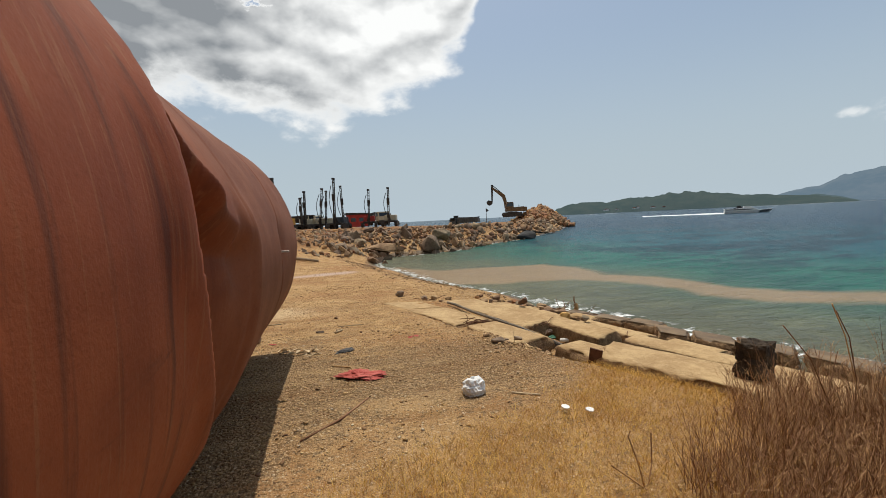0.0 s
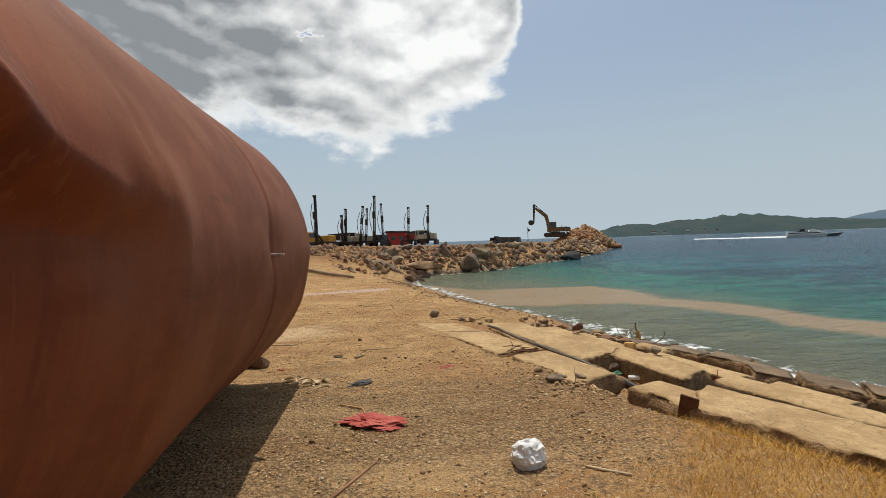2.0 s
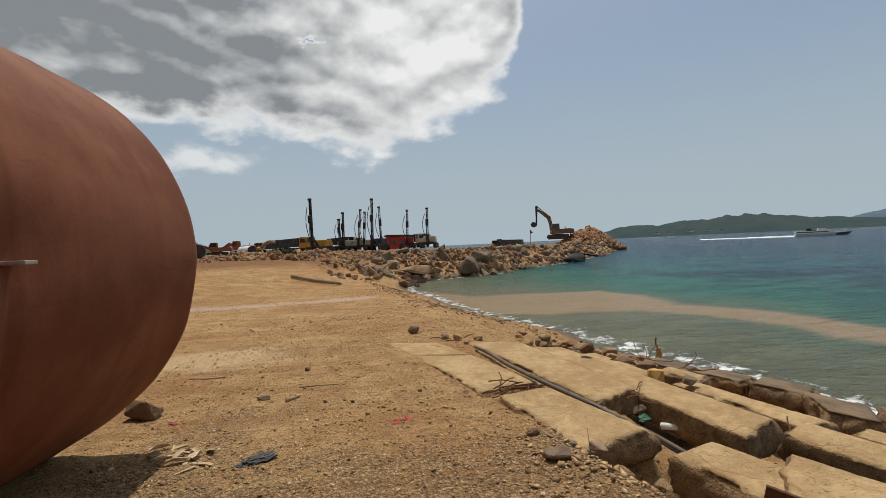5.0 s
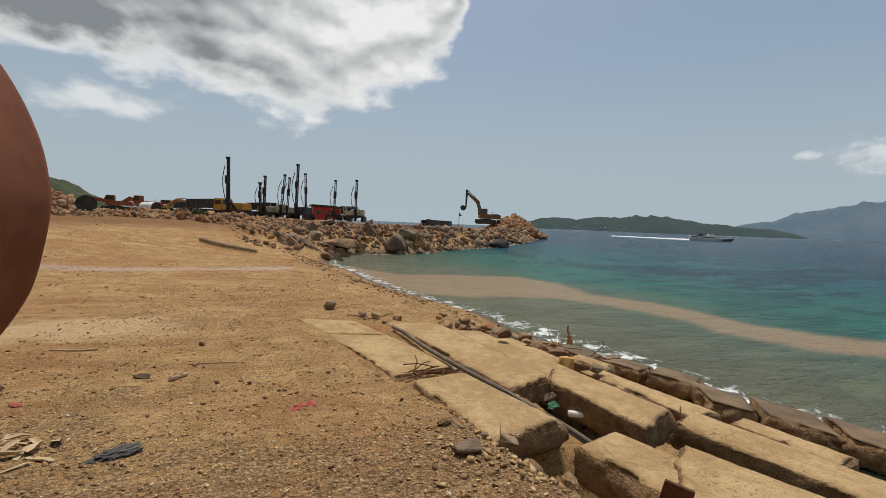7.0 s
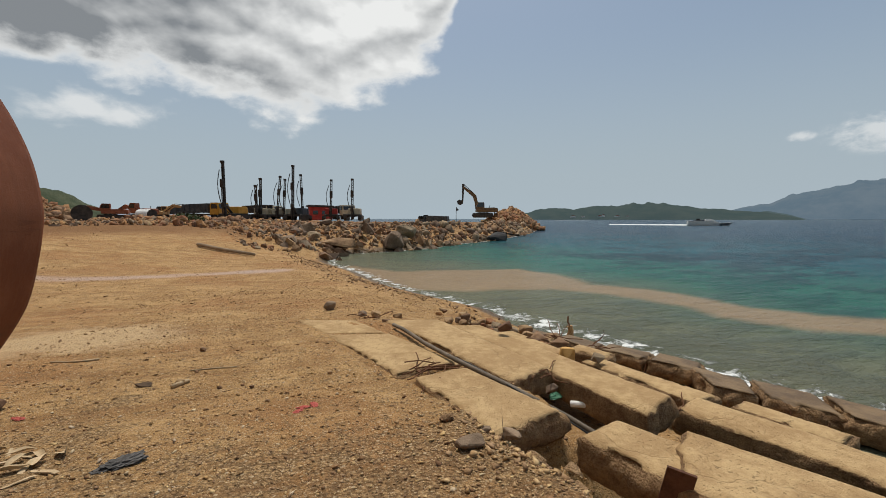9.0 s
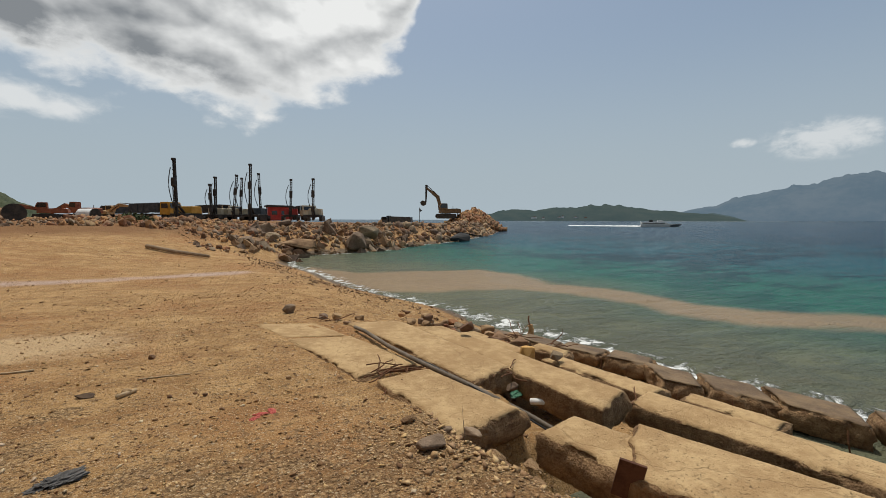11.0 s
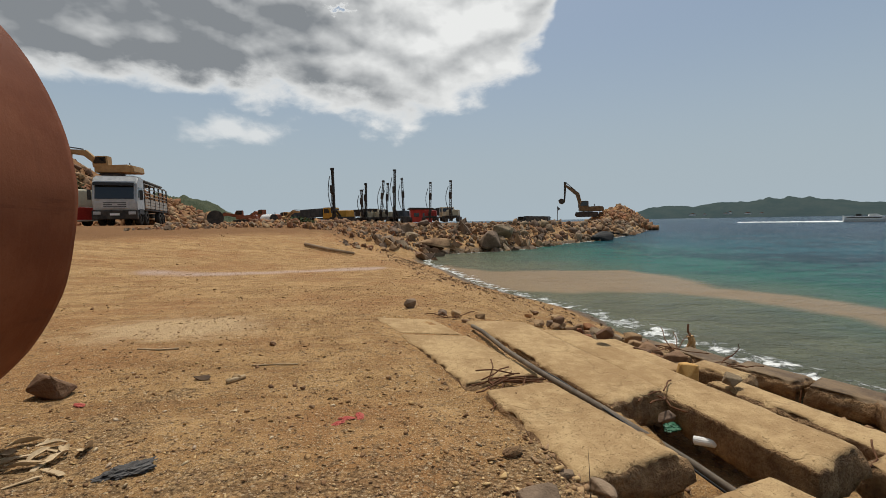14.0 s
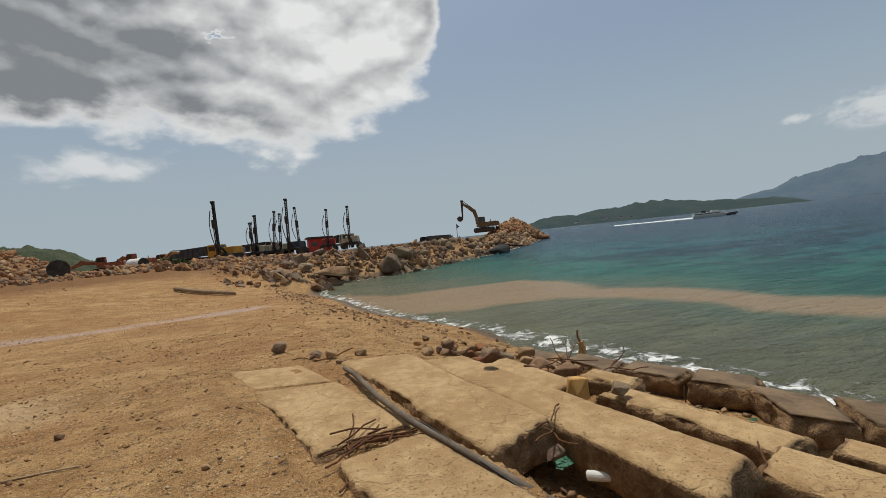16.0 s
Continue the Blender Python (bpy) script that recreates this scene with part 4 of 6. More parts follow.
def gravel(name, count, xlo, xhi, ylo, yhi, weight, sizes, seed, mat, label):
    g = np.random.RandomState(seed)
    x, y = g.uniform(xlo, xhi, count), g.uniform(ylo, yhi, count)
    keep = g.uniform(0, 1, count) < weight(x, y)
    x, y = x[keep], y[keep]
    z = land_z(x, y)
    s = sizes[0] * (sizes[1] / sizes[0]) ** (g.uniform(0, 1, len(x)) ** 3.4)
    r = random.Random(seed)
    spots = [(r.randrange(len(CHIPS)), np.array(turned(a, b, c + d * 0.12, d, r, 35.0))) for a, b, c, d in zip(x, y, z, s)]
    return tagged(heap_mesh(name, CHIPS, spots, mat), label, "gravel", kind="stuff")


def stony_weight(x, y):
    w = 0.16 + 0.9 * np.exp(-(((x + 0.1) / 2.4) ** 2 + ((y - 3.3) / 1.7) ** 2)) + 0.8 * np.exp(-(((x - 1.55) / 0.75) ** 2 + ((y - 4.1) / 0.55) ** 2)) + 0.7 * np.exp(-((x + 1.9) / 0.6) ** 2) * (y < 6)
    w = w * (0.35 + 1.3 * value_noise(x * 1.4, y * 1.4, 77) ** 1.5)
    lawn = inside_distance(x, y, LAWN)
    return w * (lawn < 0.05) * (inside_distance(x, y, PAVED) < 0.02)


LAWN = [(-1.5, 1.0), (-0.8, 1.35), (0.0, 1.75), (0.7, 2.0), (1.2, 2.6), (1.75, 3.3), (2.1, 3.45), (2.6, 2.9), (3.3, 1.7), (4.2, 0.1), (5, -3), (-1.0, -3.5), (-1.4, -0.5)]
gravel("gravel", 110000, -3.2, 3.0, 0.8, 9.5, stony_weight, (0.006, 0.036), 101, PEBBLE, "scattered grey-brown gravel on dry earth")
gravel("gravel", 22000, -9, 3.5, 7, 24, lambda x, y: (0.5 * value_noise(x * 0.7, y * 0.7, 5)) * (inside_distance(x, y, LAND) > 0.8) * (inside_distance(x, y, PAVED) < 0.02), (0.012, 0.07), 102, PEBBLE, "sparse stones on the dirt yard")
gravel("clods", 20000, -3.6, 2.6, 0.9, 13.0, lambda x, y: (0.25 + 0.75 * value_noise(x * 1.1 + 3, y * 1.1, 91) ** 1.3) * (inside_distance(x, y, LAWN) < 0.02) * (inside_distance(x, y, PAVED) < 0.0) * (inside_distance(x, y, WASHOUT) < 0.0), (0.012, 0.06), 106, CLOD, "small brown clods strewn over the dry earth")
gravel("clods", 4500, -12, 3.0, 10.0, 27.0, lambda x, y: (0.2 + 0.8 * value_noise(x * 0.6, y * 0.6, 92)) * (inside_distance(x, y, LAND) > 0.8), (0.025, 0.11), 107, CLOD, "brown clods strewn over the far yard")
gravel("pale_chips", 5000, -3.4, 2.4, 1.5, 11.0, lambda x, y: 0.6 * value_noise(x * 0.9 + 9, y * 0.9, 93) * (inside_distance(x, y, LAWN) < 0.02) * (inside_distance(x, y, PAVED) < 0.0), (0.012, 0.055), 108, PALECHIP, "pale stone chips on the dry earth")
gravel("shore_stones", 17000, -2, 5, 8.6, 32, lambda x, y: 0.9 * np.exp(-((inside_distance(x, y, LAND) - 1.9 - 0.5 * np.sin(y)) / 0.75) ** 2), (0.025, 0.17), 103, ROCK, "line of dark stones along the beach")
gravel("shore_stones", 2600, 1.2, 6, 3.2, 9.8, lambda x, y: (inside_distance(x, y, WASHOUT) > 0.1) * 0.8, (0.03, 0.14), 104, ROCK, "rubble stones in the gaps between slabs")
gravel("gravel", 5200, 0.5, 2.3, 3.2, 4.75, lambda x, y: np.exp(-(((x - 1.5) / 0.5) ** 2 + ((y - 4.1) / 0.4) ** 2)), (0.02, 0.09), 105, PEBBLE, "broken concrete crumbs before the slabs")

# ---- dry grass and shrub ----
STRAW = plain("straw", (0.52, 0.275, 0.055), (0.68, 0.42, 0.12), 3.0, 0.8, bump=0, per=0.3)
TWIG = plain("dry_twig", (0.24, 0.115, 0.05), (0.42, 0.24, 0.115), 6.0, 0.85, bump=0, per=0.4)


def blades(name, x, y, height, width, lean, mat, seed, curl=0.6):
    """Bent three-sided blades rising from the ground, in one mesh."""
    g = np.random.RandomState(seed)
    n = len(x)
    z = land_z(x, y) - 0.01
    a, tip = g.uniform(0, math.tau, n), g.uniform(0, math.tau, n)
    cos, tris = [], []
    base = np.stack([x, y, z], 1)
    side = np.stack([np.cos(a), np.sin(a), np.zeros(n)], 1) * width[:, None] / 2
    drift = np.stack([np.cos(tip), np.sin(tip), np.zeros(n)], 1) * (lean * height)[:, None]
    up = np.stack([np.zeros(n), np.zeros(n), height], 1)
    mid = base + up * 0.55 + drift * 0.35
    top = base + up + drift * (0.6 + curl)
    co = np.stack([base - side, base + side, mid - side * 0.75, mid + side * 0.75, top], 1).reshape(-1, 3)
    k = np.arange(n)[:, None] * 5
    tri = np.concatenate([k + [0, 1, 3], k + [0, 3, 2], k + [2, 3, 4]])
    me = bpy.data.meshes.new(name)
    me.vertices.add(len(co)), me.loops.add(len(tri) * 3), me.polygons.add(len(tri))
    me.vertices.foreach_set("co", co.ravel())
    me.loops.foreach_set("vertex_index", tri.ravel())
    me.polygons.foreach_set("loop_start", np.arange(0, len(tri) * 3, 3))
    me.update(calc_edges=True)
    me.materials.append(mat)
    return new(name, me)


g = np.random.RandomState(8)
x, y = g.uniform(-1.6, 4.4, 190000), g.uniform(-2.2, 3.6, 190000)
depth = inside_distance(x, y, LAWN) + 0.18 * fbm(x, y, 2.5, 3, 55)
keep = (depth > 0) & (g.uniform(0, 1, len(x)) < np.clip(depth * 2.2, 0.12, 1)) & (fbm(x, y, 1.2, 3, 56) > -0.55)
x, y = x[keep], y[keep]
tall = (0.03 + 0.05 * g.uniform(0, 1, len(x)) ** 1.5) * (0.7 + 0.8 * value_noise(x * 2, y * 2, 6))
tagged(blades("grass", x, y, tall, g.uniform(0.002, 0.0045, len(x)), g.uniform(0.3, 1.3, len(x)), STRAW, 9), "short sun-bleached golden dry grass", "grass", kind="stuff")


def shrub(cx, cy, spread_r, height, stems, seed, label):
    """A dry bush of thin bowed stems with side twigs."""
    g = random.Random(seed)
    holder = thing("dry_shrub", pose(cx, cy, gz(cx, cy)), label, "shrub")
    thick, fine = [], []
    for _ in range(stems):
        a, r = g.uniform(0, math.tau), spread_r * math.sqrt(g.random())
        p = Vector((r * math.cos(a), r * math.sin(a), 0.0))
        p.z = gz(cx + p.x, cy + p.y) - gz(cx, cy)
        h = height * g.uniform(0.45, 1.1)
        out = Vector((g.gauss(0, 0.28) - 0.05, g.gauss(0, 0.28), 1.0)).normalized()
        pts = [p]
        for k in range(5):
            out = (out + Vector((g.gauss(0, 0.13), g.gauss(0, 0.13), -0.03 * k))).normalized()
            pts.append(pts[-1] + out * h / 5)
        thick.append((pts, 0.0034))
        for _ in range(g.randint(3, 7)):
            k = g.randint(1, 4)
            q = pts[k].lerp(pts[k + 1], g.random())
            d = (out + Vector((g.gauss(0, 0.7), g.gauss(0, 0.7), g.gauss(0.2, 0.4)))).normalized()
            ln = h * g.uniform(0.12, 0.32)
            fine.append(([q, q + d * ln * 0.5 + Vector((0, 0, 0.01)), q + d * ln], 0.0019))
    for name, group in (("stem", thick), ("twig", fine)):
        co, tri = [], []
        for pts, r in group:
            for i, p in enumerate(pts):
                rr = r * (1 - 0.75 * i / (len(pts) - 1))
                for k in range(3):
                    co.append((p.x + rr * math.cos(k * 2.094), p.y + rr * math.sin(k * 2.094), p.z))
                if i:
                    b = len(co) - 6
                    for k in range(3):
                        tri.append((b + k, b + (k + 1) % 3, b + 3 + (k + 1) % 3, b + 3 + k))
        me = bpy.data.meshes.new(name)
        me.from_pydata(co, [], tri)
        me.materials.append(TWIG)
        ob = new(name, me)
        ob.parent = holder
        tagged(ob, kind="stuff")
    return holder


shrub(1.95, 0.3, 0.6, 0.5, 620, 4, "tangled dry brown shrub of thin bare stems")
shrub(2.75, 0.75, 0.6, 0.62, 460, 5, "dry brown shrub beside the concrete slabs")
shrub(1.5, -0.25, 0.45, 0.42, 300, 6, "low dry brown shrub in golden grass")
shrub(2.7, -0.1, 0.6, 0.85, 330, 7, "tall dry shrub with bent seed stalks")
shrub(1.25, 0.2, 0.5, 0.4, 520, 14, "dense low dry brown shrub in golden grass")
shrub(2.25, 0.85, 0.5, 0.42, 420, 15, "dense dry reddish-brown shrub by the slabs")
tall_weed = thing("dead_weed", pose(2.05, 0.5, gz(2.05, 0.5)), "tall dead weed stalks leaning over the shrubs", "weed")
for pts in ([(0, 0, -0.02), (-0.08, 0.0, 0.35), (-0.22, 0.02, 0.68), (-0.42, 0.04, 0.92)], [(0.2, 0, -0.02), (0.18, 0.02, 0.4), (0.1, 0.05, 0.8), (0.0, 0.06, 1.02)], [(0.25, 0.1, -0.02), (0.28, 0.1, 0.45), (0.24, 0.12, 0.75), (0.12, 0.12, 0.95)], [(0.1, 0.2, -0.02), (0.16, 0.2, 0.3), (0.28, 0.22, 0.62)]):
    part("stalk", tube(pts, 0.0032, 6, 0.3, rng), TWIG, tall_weed)
weed = thing("dead_weed", pose(0.62, 0.55, gz(0.62, 0.55)), "bare dark dead weed stalks in dry grass", "weed")
for pts in ([(0, 0, -0.01), (-0.03, 0.02, 0.15), (-0.07, 0.05, 0.3), (-0.06, 0.04, 0.34)], [(0.02, 0, -0.01), (0.09, 0.05, 0.1), (0.11, 0.08, 0.28)], [(0, -0.01, -0.01), (-0.1, 0.02, 0.07), (-0.19, 0.05, 0.14)]):
    part("stalk", tube(pts, 0.0045, 6, 0.3, rng), TWIG, weed)

# ---- machines and vehicles ----
YELLOW = plain("yellow_paint", (0.42, 0.22, 0.03), (0.55, 0.3, 0.05), 2, 0.55, bump=0.05)
BEIGE = plain("beige_paint", (0.42, 0.36, 0.25), (0.55, 0.48, 0.34), 2, 0.55, bump=0.05)
REDPAINT = plain("red_paint", (0.33, 0.025, 0.02), (0.45, 0.05, 0.03), 2, 0.55, bump=0.05)
ORANGEPAINT = plain("faded_orange_paint", (0.2, 0.062, 0.03), (0.31, 0.12, 0.062), 2, 0.6, bump=0.05)
# tan darkened for the jetty excavator's silhouette, its shade put into the paint
DUSKPAINT = plain("silhouette_tan_paint", (0.1, 0.062, 0.03), (0.2, 0.125, 0.06), 2, 0.6, bump=0.05)
TANPAINT = plain("dusty_tan_paint", (0.38, 0.23, 0.1), (0.5, 0.32, 0.15), 2, 0.55, bump=0.05)
SILVER = plain("dusty_silver_paint", (0.36, 0.37, 0.37), (0.5, 0.5, 0.49), 3, 0.4, 0.2, bump=0.05)
WHITE = plain("white_paint", (0.66, 0.66, 0.64), (0.8, 0.8, 0.78), 2, 0.5, bump=0.05)
DARKBLUE = plain("dark_blue_paint", (0.03, 0.04, 0.05), (0.08, 0.085, 0.09), 2, 0.6, bump=0.05)
RUBBER = plain("tyre_rubber", (0.015, 0.015, 0.015), (0.04, 0.036, 0.03), 8, 0.85, bump=0.2)
BLACKPLASTIC = plain("black_plastic", (0.015, 0.015, 0.016), (0.04, 0.04, 0.04), 9, 0.5, bump=0.15)
WEATHERED = plain("weathered_planks", (0.3, 0.27, 0.23), (0.45, 0.42, 0.37), 4, 0.8, bump=0.2)
GLASS = surface("window_glass", 0.06, 0.0, 0.6)[0]
GLASS.node_tree.nodes["Principled BSDF"].inputs["Base Color"].default_value = (0.012, 0.016, 0.018, 1)


def wheel(parent, x, y, r, w):
    """A tyre with a rim, its axle along x."""
    bm = bmesh.new()
    prof = [(-w / 2, r * 0.62), (-w / 2, r * 0.93), (-w * 0.38, r), (w * 0.38, r), (w / 2, r * 0.93), (w / 2, r * 0.62)]
    n = 20
    rings = [[bm.verts.new((u, rr * math.cos(k * math.tau / n), rr * math.sin(k * math.tau / n))) for u, rr in prof] for k in range(n)]
    for k in range(n):
        a, b = rings[k], rings[(k + 1) % n]
        for i in range(len(prof) - 1):
            bm.faces.new((a[i], a[i + 1], b[i + 1], b[i]))
    tyre = part("wheel", bm, RUBBER, parent, smooth=True)
    tyre.location = (x, y, r)
    hub = bmesh.new()
    rod(hub, (-w * 0.3, 0, 0), (w * 0.3, 0, 0), r * 0.64, 16)
    rod(hub, (-w * 0.48, 0, 0), (w * 0.48, 0, 0), r * 0.22, 10)
    part("rim", hub, STEELDARK, tyre)
    return tyre


def tracks(parent, length, gauge, height, width):
    for sx in (-1, 1):
        pts = [(-length / 2 + height * 0.35, 0), (length / 2 - height * 0.35, 0), (length / 2, height * 0.45), (length / 2 - height * 0.2, height), (-length / 2 + height * 0.2, height), (-length / 2, height * 0.45)]
        part("track", prism(pts, "x", sx * gauge / 2 - width / 2, sx * gauge / 2 + width / 2, 0.05), STEELDARK, parent)


def excavator(m, paint, label, boom_up=60.0, stick_down=-70.0, size=1.0, slew=0.0):
    """Tracked excavator; the boom points along +y of its house."""
    ex = thing("excavator", m @ Matrix.Scale(size, 4), label, "excavator")
    tracks(ex, 4.0, 2.4, 0.95, 0.6)
    part("undercarriage", box((-0.9, -1.0, 0.4), (0.9, 1.0, 1.05), 0.08), STEELDARK, ex)
    turn = pose(0, 0, 0, 0, 0, slew)

    def add(name, bm, mat, lab="", to=None):
        bm.transform(turn)
        return part(name, bm, mat, to or ex, lab)
    add("house", prism([(-2.6, 1.1), (1.3, 1.1), (1.3, 1.75), (0.2, 1.95), (-2.3, 2.05), (-2.75, 1.7)], "x", -1.3, 1.3, 0.07), paint)
    add("counterweight", prism([(-3.0, 1.15), (-2.5, 1.05), (-2.5, 2.0), (-2.9, 1.9)], "x", -1.28, 1.28, 0.08), paint)
    add("exhaust", rods([((0.7, -1.6, 2.0), (0.7, -1.6, 2.5), 0.06)]), STEELDARK)
    cab = add("cab", prism([(-0.2, 1.7), (1.45, 1.7), (1.5, 2.3), (1.15, 3.05), (-0.15, 3.05)], "x", -1.28, -0.3, 0.06), paint)
    for x0, x1 in ((-1.3, -1.275), (-0.305, -0.28)):
        add("window", prism([(0.0, 2.15), (1.3, 2.15), (1.33, 2.35), (1.05, 2.92), (0.0, 2.92)], "x", x0, x1), GLASS, to=cab)
    foot = Vector((0.15, 0.9, 1.75))
    a = radians(boom_up)
    knee = foot + Vector((0, math.cos(a) * 2.9, math.sin(a) * 2.9))
    b2 = a - radians(38)
    tip = knee + Vector((0, math.cos(b2) * 2.8, math.sin(b2) * 2.8))

    def limb(p, q, w0, w1, th):
        d = (q - p).normalized()
        n = Vector((0, -d.z, d.y))
        pts = [p - n * w0, q - n * w1, q + n * w1, p + n * w0]
        return prism([(v.y, v.z) for v in pts], "x", p.x - th, p.x + th, 0.03)
    boom = add("boom", limb(foot, knee, 0.26, 0.36, 0.22), paint)
    add("boom_tip", limb(knee - (knee - foot).normalized() * 0.15, tip, 0.36, 0.17, 0.2), paint, to=boom)
    c = radians(stick_down)
    end = tip + Vector((0, math.cos(c) * 2.9, math.sin(c) * 2.9))
    back = tip - (end - tip).normalized() * 0.6
    stick = add("stick", limb(back, end, 0.24, 0.12, 0.15), STEELDARK if paint in (TANPAINT, DUSKPAINT) else paint)
    add("boom_ram", rods([(tuple(foot + Vector((0.25, 0.5, 0.0))), tuple(knee + Vector((0.25, -0.1, -0.15))), 0.07), (tuple(knee + Vector((0, 0.1, 0.35))), tuple(back), 0.07)]), STEELDARK, to=boom)
    e = end
    pts = [(e.y - 0.1, e.z + 0.15), (e.y + 0.75, e.z + 0.35), (e.y + 1.15, e.z + 0.0), (e.y + 0.95, e.z - 0.55), (e.y + 0.45, e.z - 0.75), (e.y + 0.0, e.z - 0.45)]
    bucket = add("bucket", prism(pts, "x", -0.35, 0.65, 0.03), STEELDARK, to=stick)
    return ex


def drill_rig(m, height, lean, paint, label):
    """Crawler drill rig with an upright feed mast."""
    rig = thing("drill_rig", m, label, "drill rig", "drill rigs on the platform")
    tracks(rig, 2.6, 1.9, 0.7, 0.38)
    part("deck", box((-0.9, -1.4, 0.55), (0.9, 1.1, 0.85), 0.05), STEELDARK, rig)
    part("engine_housing", box((-0.85, -1.5, 0.85), (0.85, 0.1, 1.65), 0.08, (0.95, 0.92)), paint, rig)
    part("boom_arm", rods([((0, 0.2, 0.9), (0, 1.0, 1.7), 0.13), ((0.2, 0.2, 0.8), (0.15, 1.1, 1.3), 0.07)]), STEELDARK, rig)
    tilt = pose(0, 1.25, 0.1, 0, lean, 0)
    bm = bmesh.new()
    for sx in (-0.1, 0.1):
        block(bm, (sx - 0.04, -0.1, 0), (sx + 0.04, 0.1, height))
    z = 0.2
    while z < height - 0.2:
        block(bm, (-0.12, -0.1, z), (0.12, 0.1, z + 0.07))
        block(bm, (-0.15, 0.08, z + 0.2), (0.15, 0.14, z + 0.26))
        z += 0.45
    block(bm, (-0.15, -0.14, height - 0.25), (0.2, 0.2, height), 0.03)
    bm.transform(tilt)
    mast = part("mast", bm, STEELDARK, rig)
    for name, z0, tall in (("drill_head", height * 0.55, 0.9), ("rod_clamp", height * 0.22, 0.5)):
        bm = box((-0.2, 0.1, z0), (0.18, 0.4, z0 + tall), 0.04)
        bm.transform(tilt)
        part(name, bm, STEELDARK, mast)
    bm = rods([((0.05, 0.3, 0.1), (0.05, 0.3, height * 0.6), 0.05)])
    bm.transform(tilt)
    part("drill_rod", bm, STEELDARK, mast)
    pts = [(0.3 + 0.32 * math.sin(k / 11 * math.pi), 0.2, height * (0.3 + 0.55 * k / 11)) for k in range(12)]
    bm = tube(pts, 0.045, 6)
    bm.transform(tilt)
    part("hose", bm, BLACKPLASTIC, mast)
    return rig


def tipper(m, paint, bed_paint, label, cab_h=2.7):
    """Dump truck, cab towards +y."""
    tr = thing("dump_truck", m, label, "truck")
    part("chassis", box((-0.5, -3.6, 0.65), (0.5, 2.9, 0.95), 0.03), STEELDARK, tr)
    cab = part("cab", prism([(1.6, 0.75), (3.35, 0.75), (3.4, 1.7), (3.2, cab_h), (1.7, cab_h)], "x", -1.22, 1.22, 0.08), paint, tr)
    part("windscreen", prism([(3.43, 1.75), (3.45, 1.75), (3.27, cab_h - 0.2), (3.25, cab_h - 0.2)], "x", -1.02, 1.02), GLASS, cab)
    for sx in (-1, 1):
        part("side_window", box((sx * 1.235 - 0.01, 1.95, 1.75), (sx * 1.235 + 0.01, 3.0, 2.45)), GLASS, cab)
        part("mirror", box((sx * 1.4 - 0.08, 3.1, 1.7), (sx * 1.4 + 0.08, 3.18, 2.2), 0.02), STEELDARK, cab)
    part("bumper", box((-1.2, 3.3, 0.45), (1.2, 3.5, 0.95), 0.04), STEELDARK, cab)
    bed = part("tipper_bed", prism([(-3.9, 1.25), (1.35, 1.05), (1.35, 2.6), (-3.7, 2.45)], "x", -1.2, 1.2, 0.04), bed_paint, tr)
    for k in range(5):
        y = -3.2 + k * 1.0
        for sx in (-1, 1):
            part("bed_rib", box((sx * 1.24 - 0.04, y - 0.06, 1.25), (sx * 1.24 + 0.04, y + 0.06, 2.45)), bed_paint, bed)
    for y in (2.3, -1.6, -2.8):
        for sx in (-1, 1):
            wheel(tr, sx * 1.0, y, 0.5, 0.34)
    return tr


def stand(az, dist, z=None, turn=0.0, lift=0.0):
    """A place by bearing and distance from the yard's middle, on the ground."""
    az = az + 0.7
    x, y = 0.05 + dist * math.sin(radians(az)), 1.5 + dist * math.cos(radians(az))
    return pose(x, y, (gz(x, y) if z is None else z) + lift, 0, 0, turn)


PLAT = 1.28
for az, d, h, lean, turn, paint in [(-11.4, 54, 6.6, 1.0, 150, YELLOW), (-7.9, 62, 4.6, 1.5, 170, BEIGE), (-7.5, 63, 5.6, -1, 160, BEIGE), (-5.7, 62, 5.9, -6, 175, BEIGE), (-4.9, 63, 5.6, -3.5, 175, BEIGE), (-3.8, 58, 6.9, -1.5, 160, DARKBLUE),
                                    (-2.6, 60, 6.0, 1.5, 185, DARKBLUE), (0.8, 60, 5.4, -2, 175, REDPAINT), (3.5, 58, 5.4, -1.5, 165, BEIGE)]:
    drill_rig(stand(az, d, PLAT - 0.02, turn) @ pose(0, -1.25, 0), h, lean, paint, "dusty crawler drill rig with a tall dark mast")
tipper(stand(-13.3, 80, PLAT + 0.1, 240), YELLOW, DARKBLUE, "yellow dump truck with a dark tipper bed on the platform")
tipper(stand(-7.2, 84, PLAT + 0.1, 235), BEIGE, STEELDARK, "beige dump truck parked among the drill rigs", 2.4)
tipper(stand(2.4, 84, PLAT + 0.1, 195), BEIGE, STEELDARK, "beige truck cab facing the bay", 2.6)
tipper(stand(-16.2, 100, PLAT + 0.1, 95), DARKBLUE, DARKBLUE, "dark dump truck parked far along the platform", 2.5)
tipper(stand(14.1, 103, None, 60), DARKBLUE, DARKBLUE, "dark blue dump truck driving along the jetty", 2.5)
shed = thing("container_cabin", stand(-0.5, 82, PLAT, 8), "red container cabin with a dark roof", "container")
part("body", box((-2.0, -1.2, 0), (2.0, 1.2, 2.35), 0.04), REDPAINT, shed)
part("roof", prism([(-2.4, 2.35), (2.4, 2.35), (2.2, 2.62), (-2.2, 2.72)], "y", -1.5, 1.5, 0.02), STEELDARK, shed)
for x0 in (-1.4, 0.2):
    part("window", box((x0, -1.22, 1.0), (x0 + 0.9, -1.19, 1.7)), GLASS, shed)
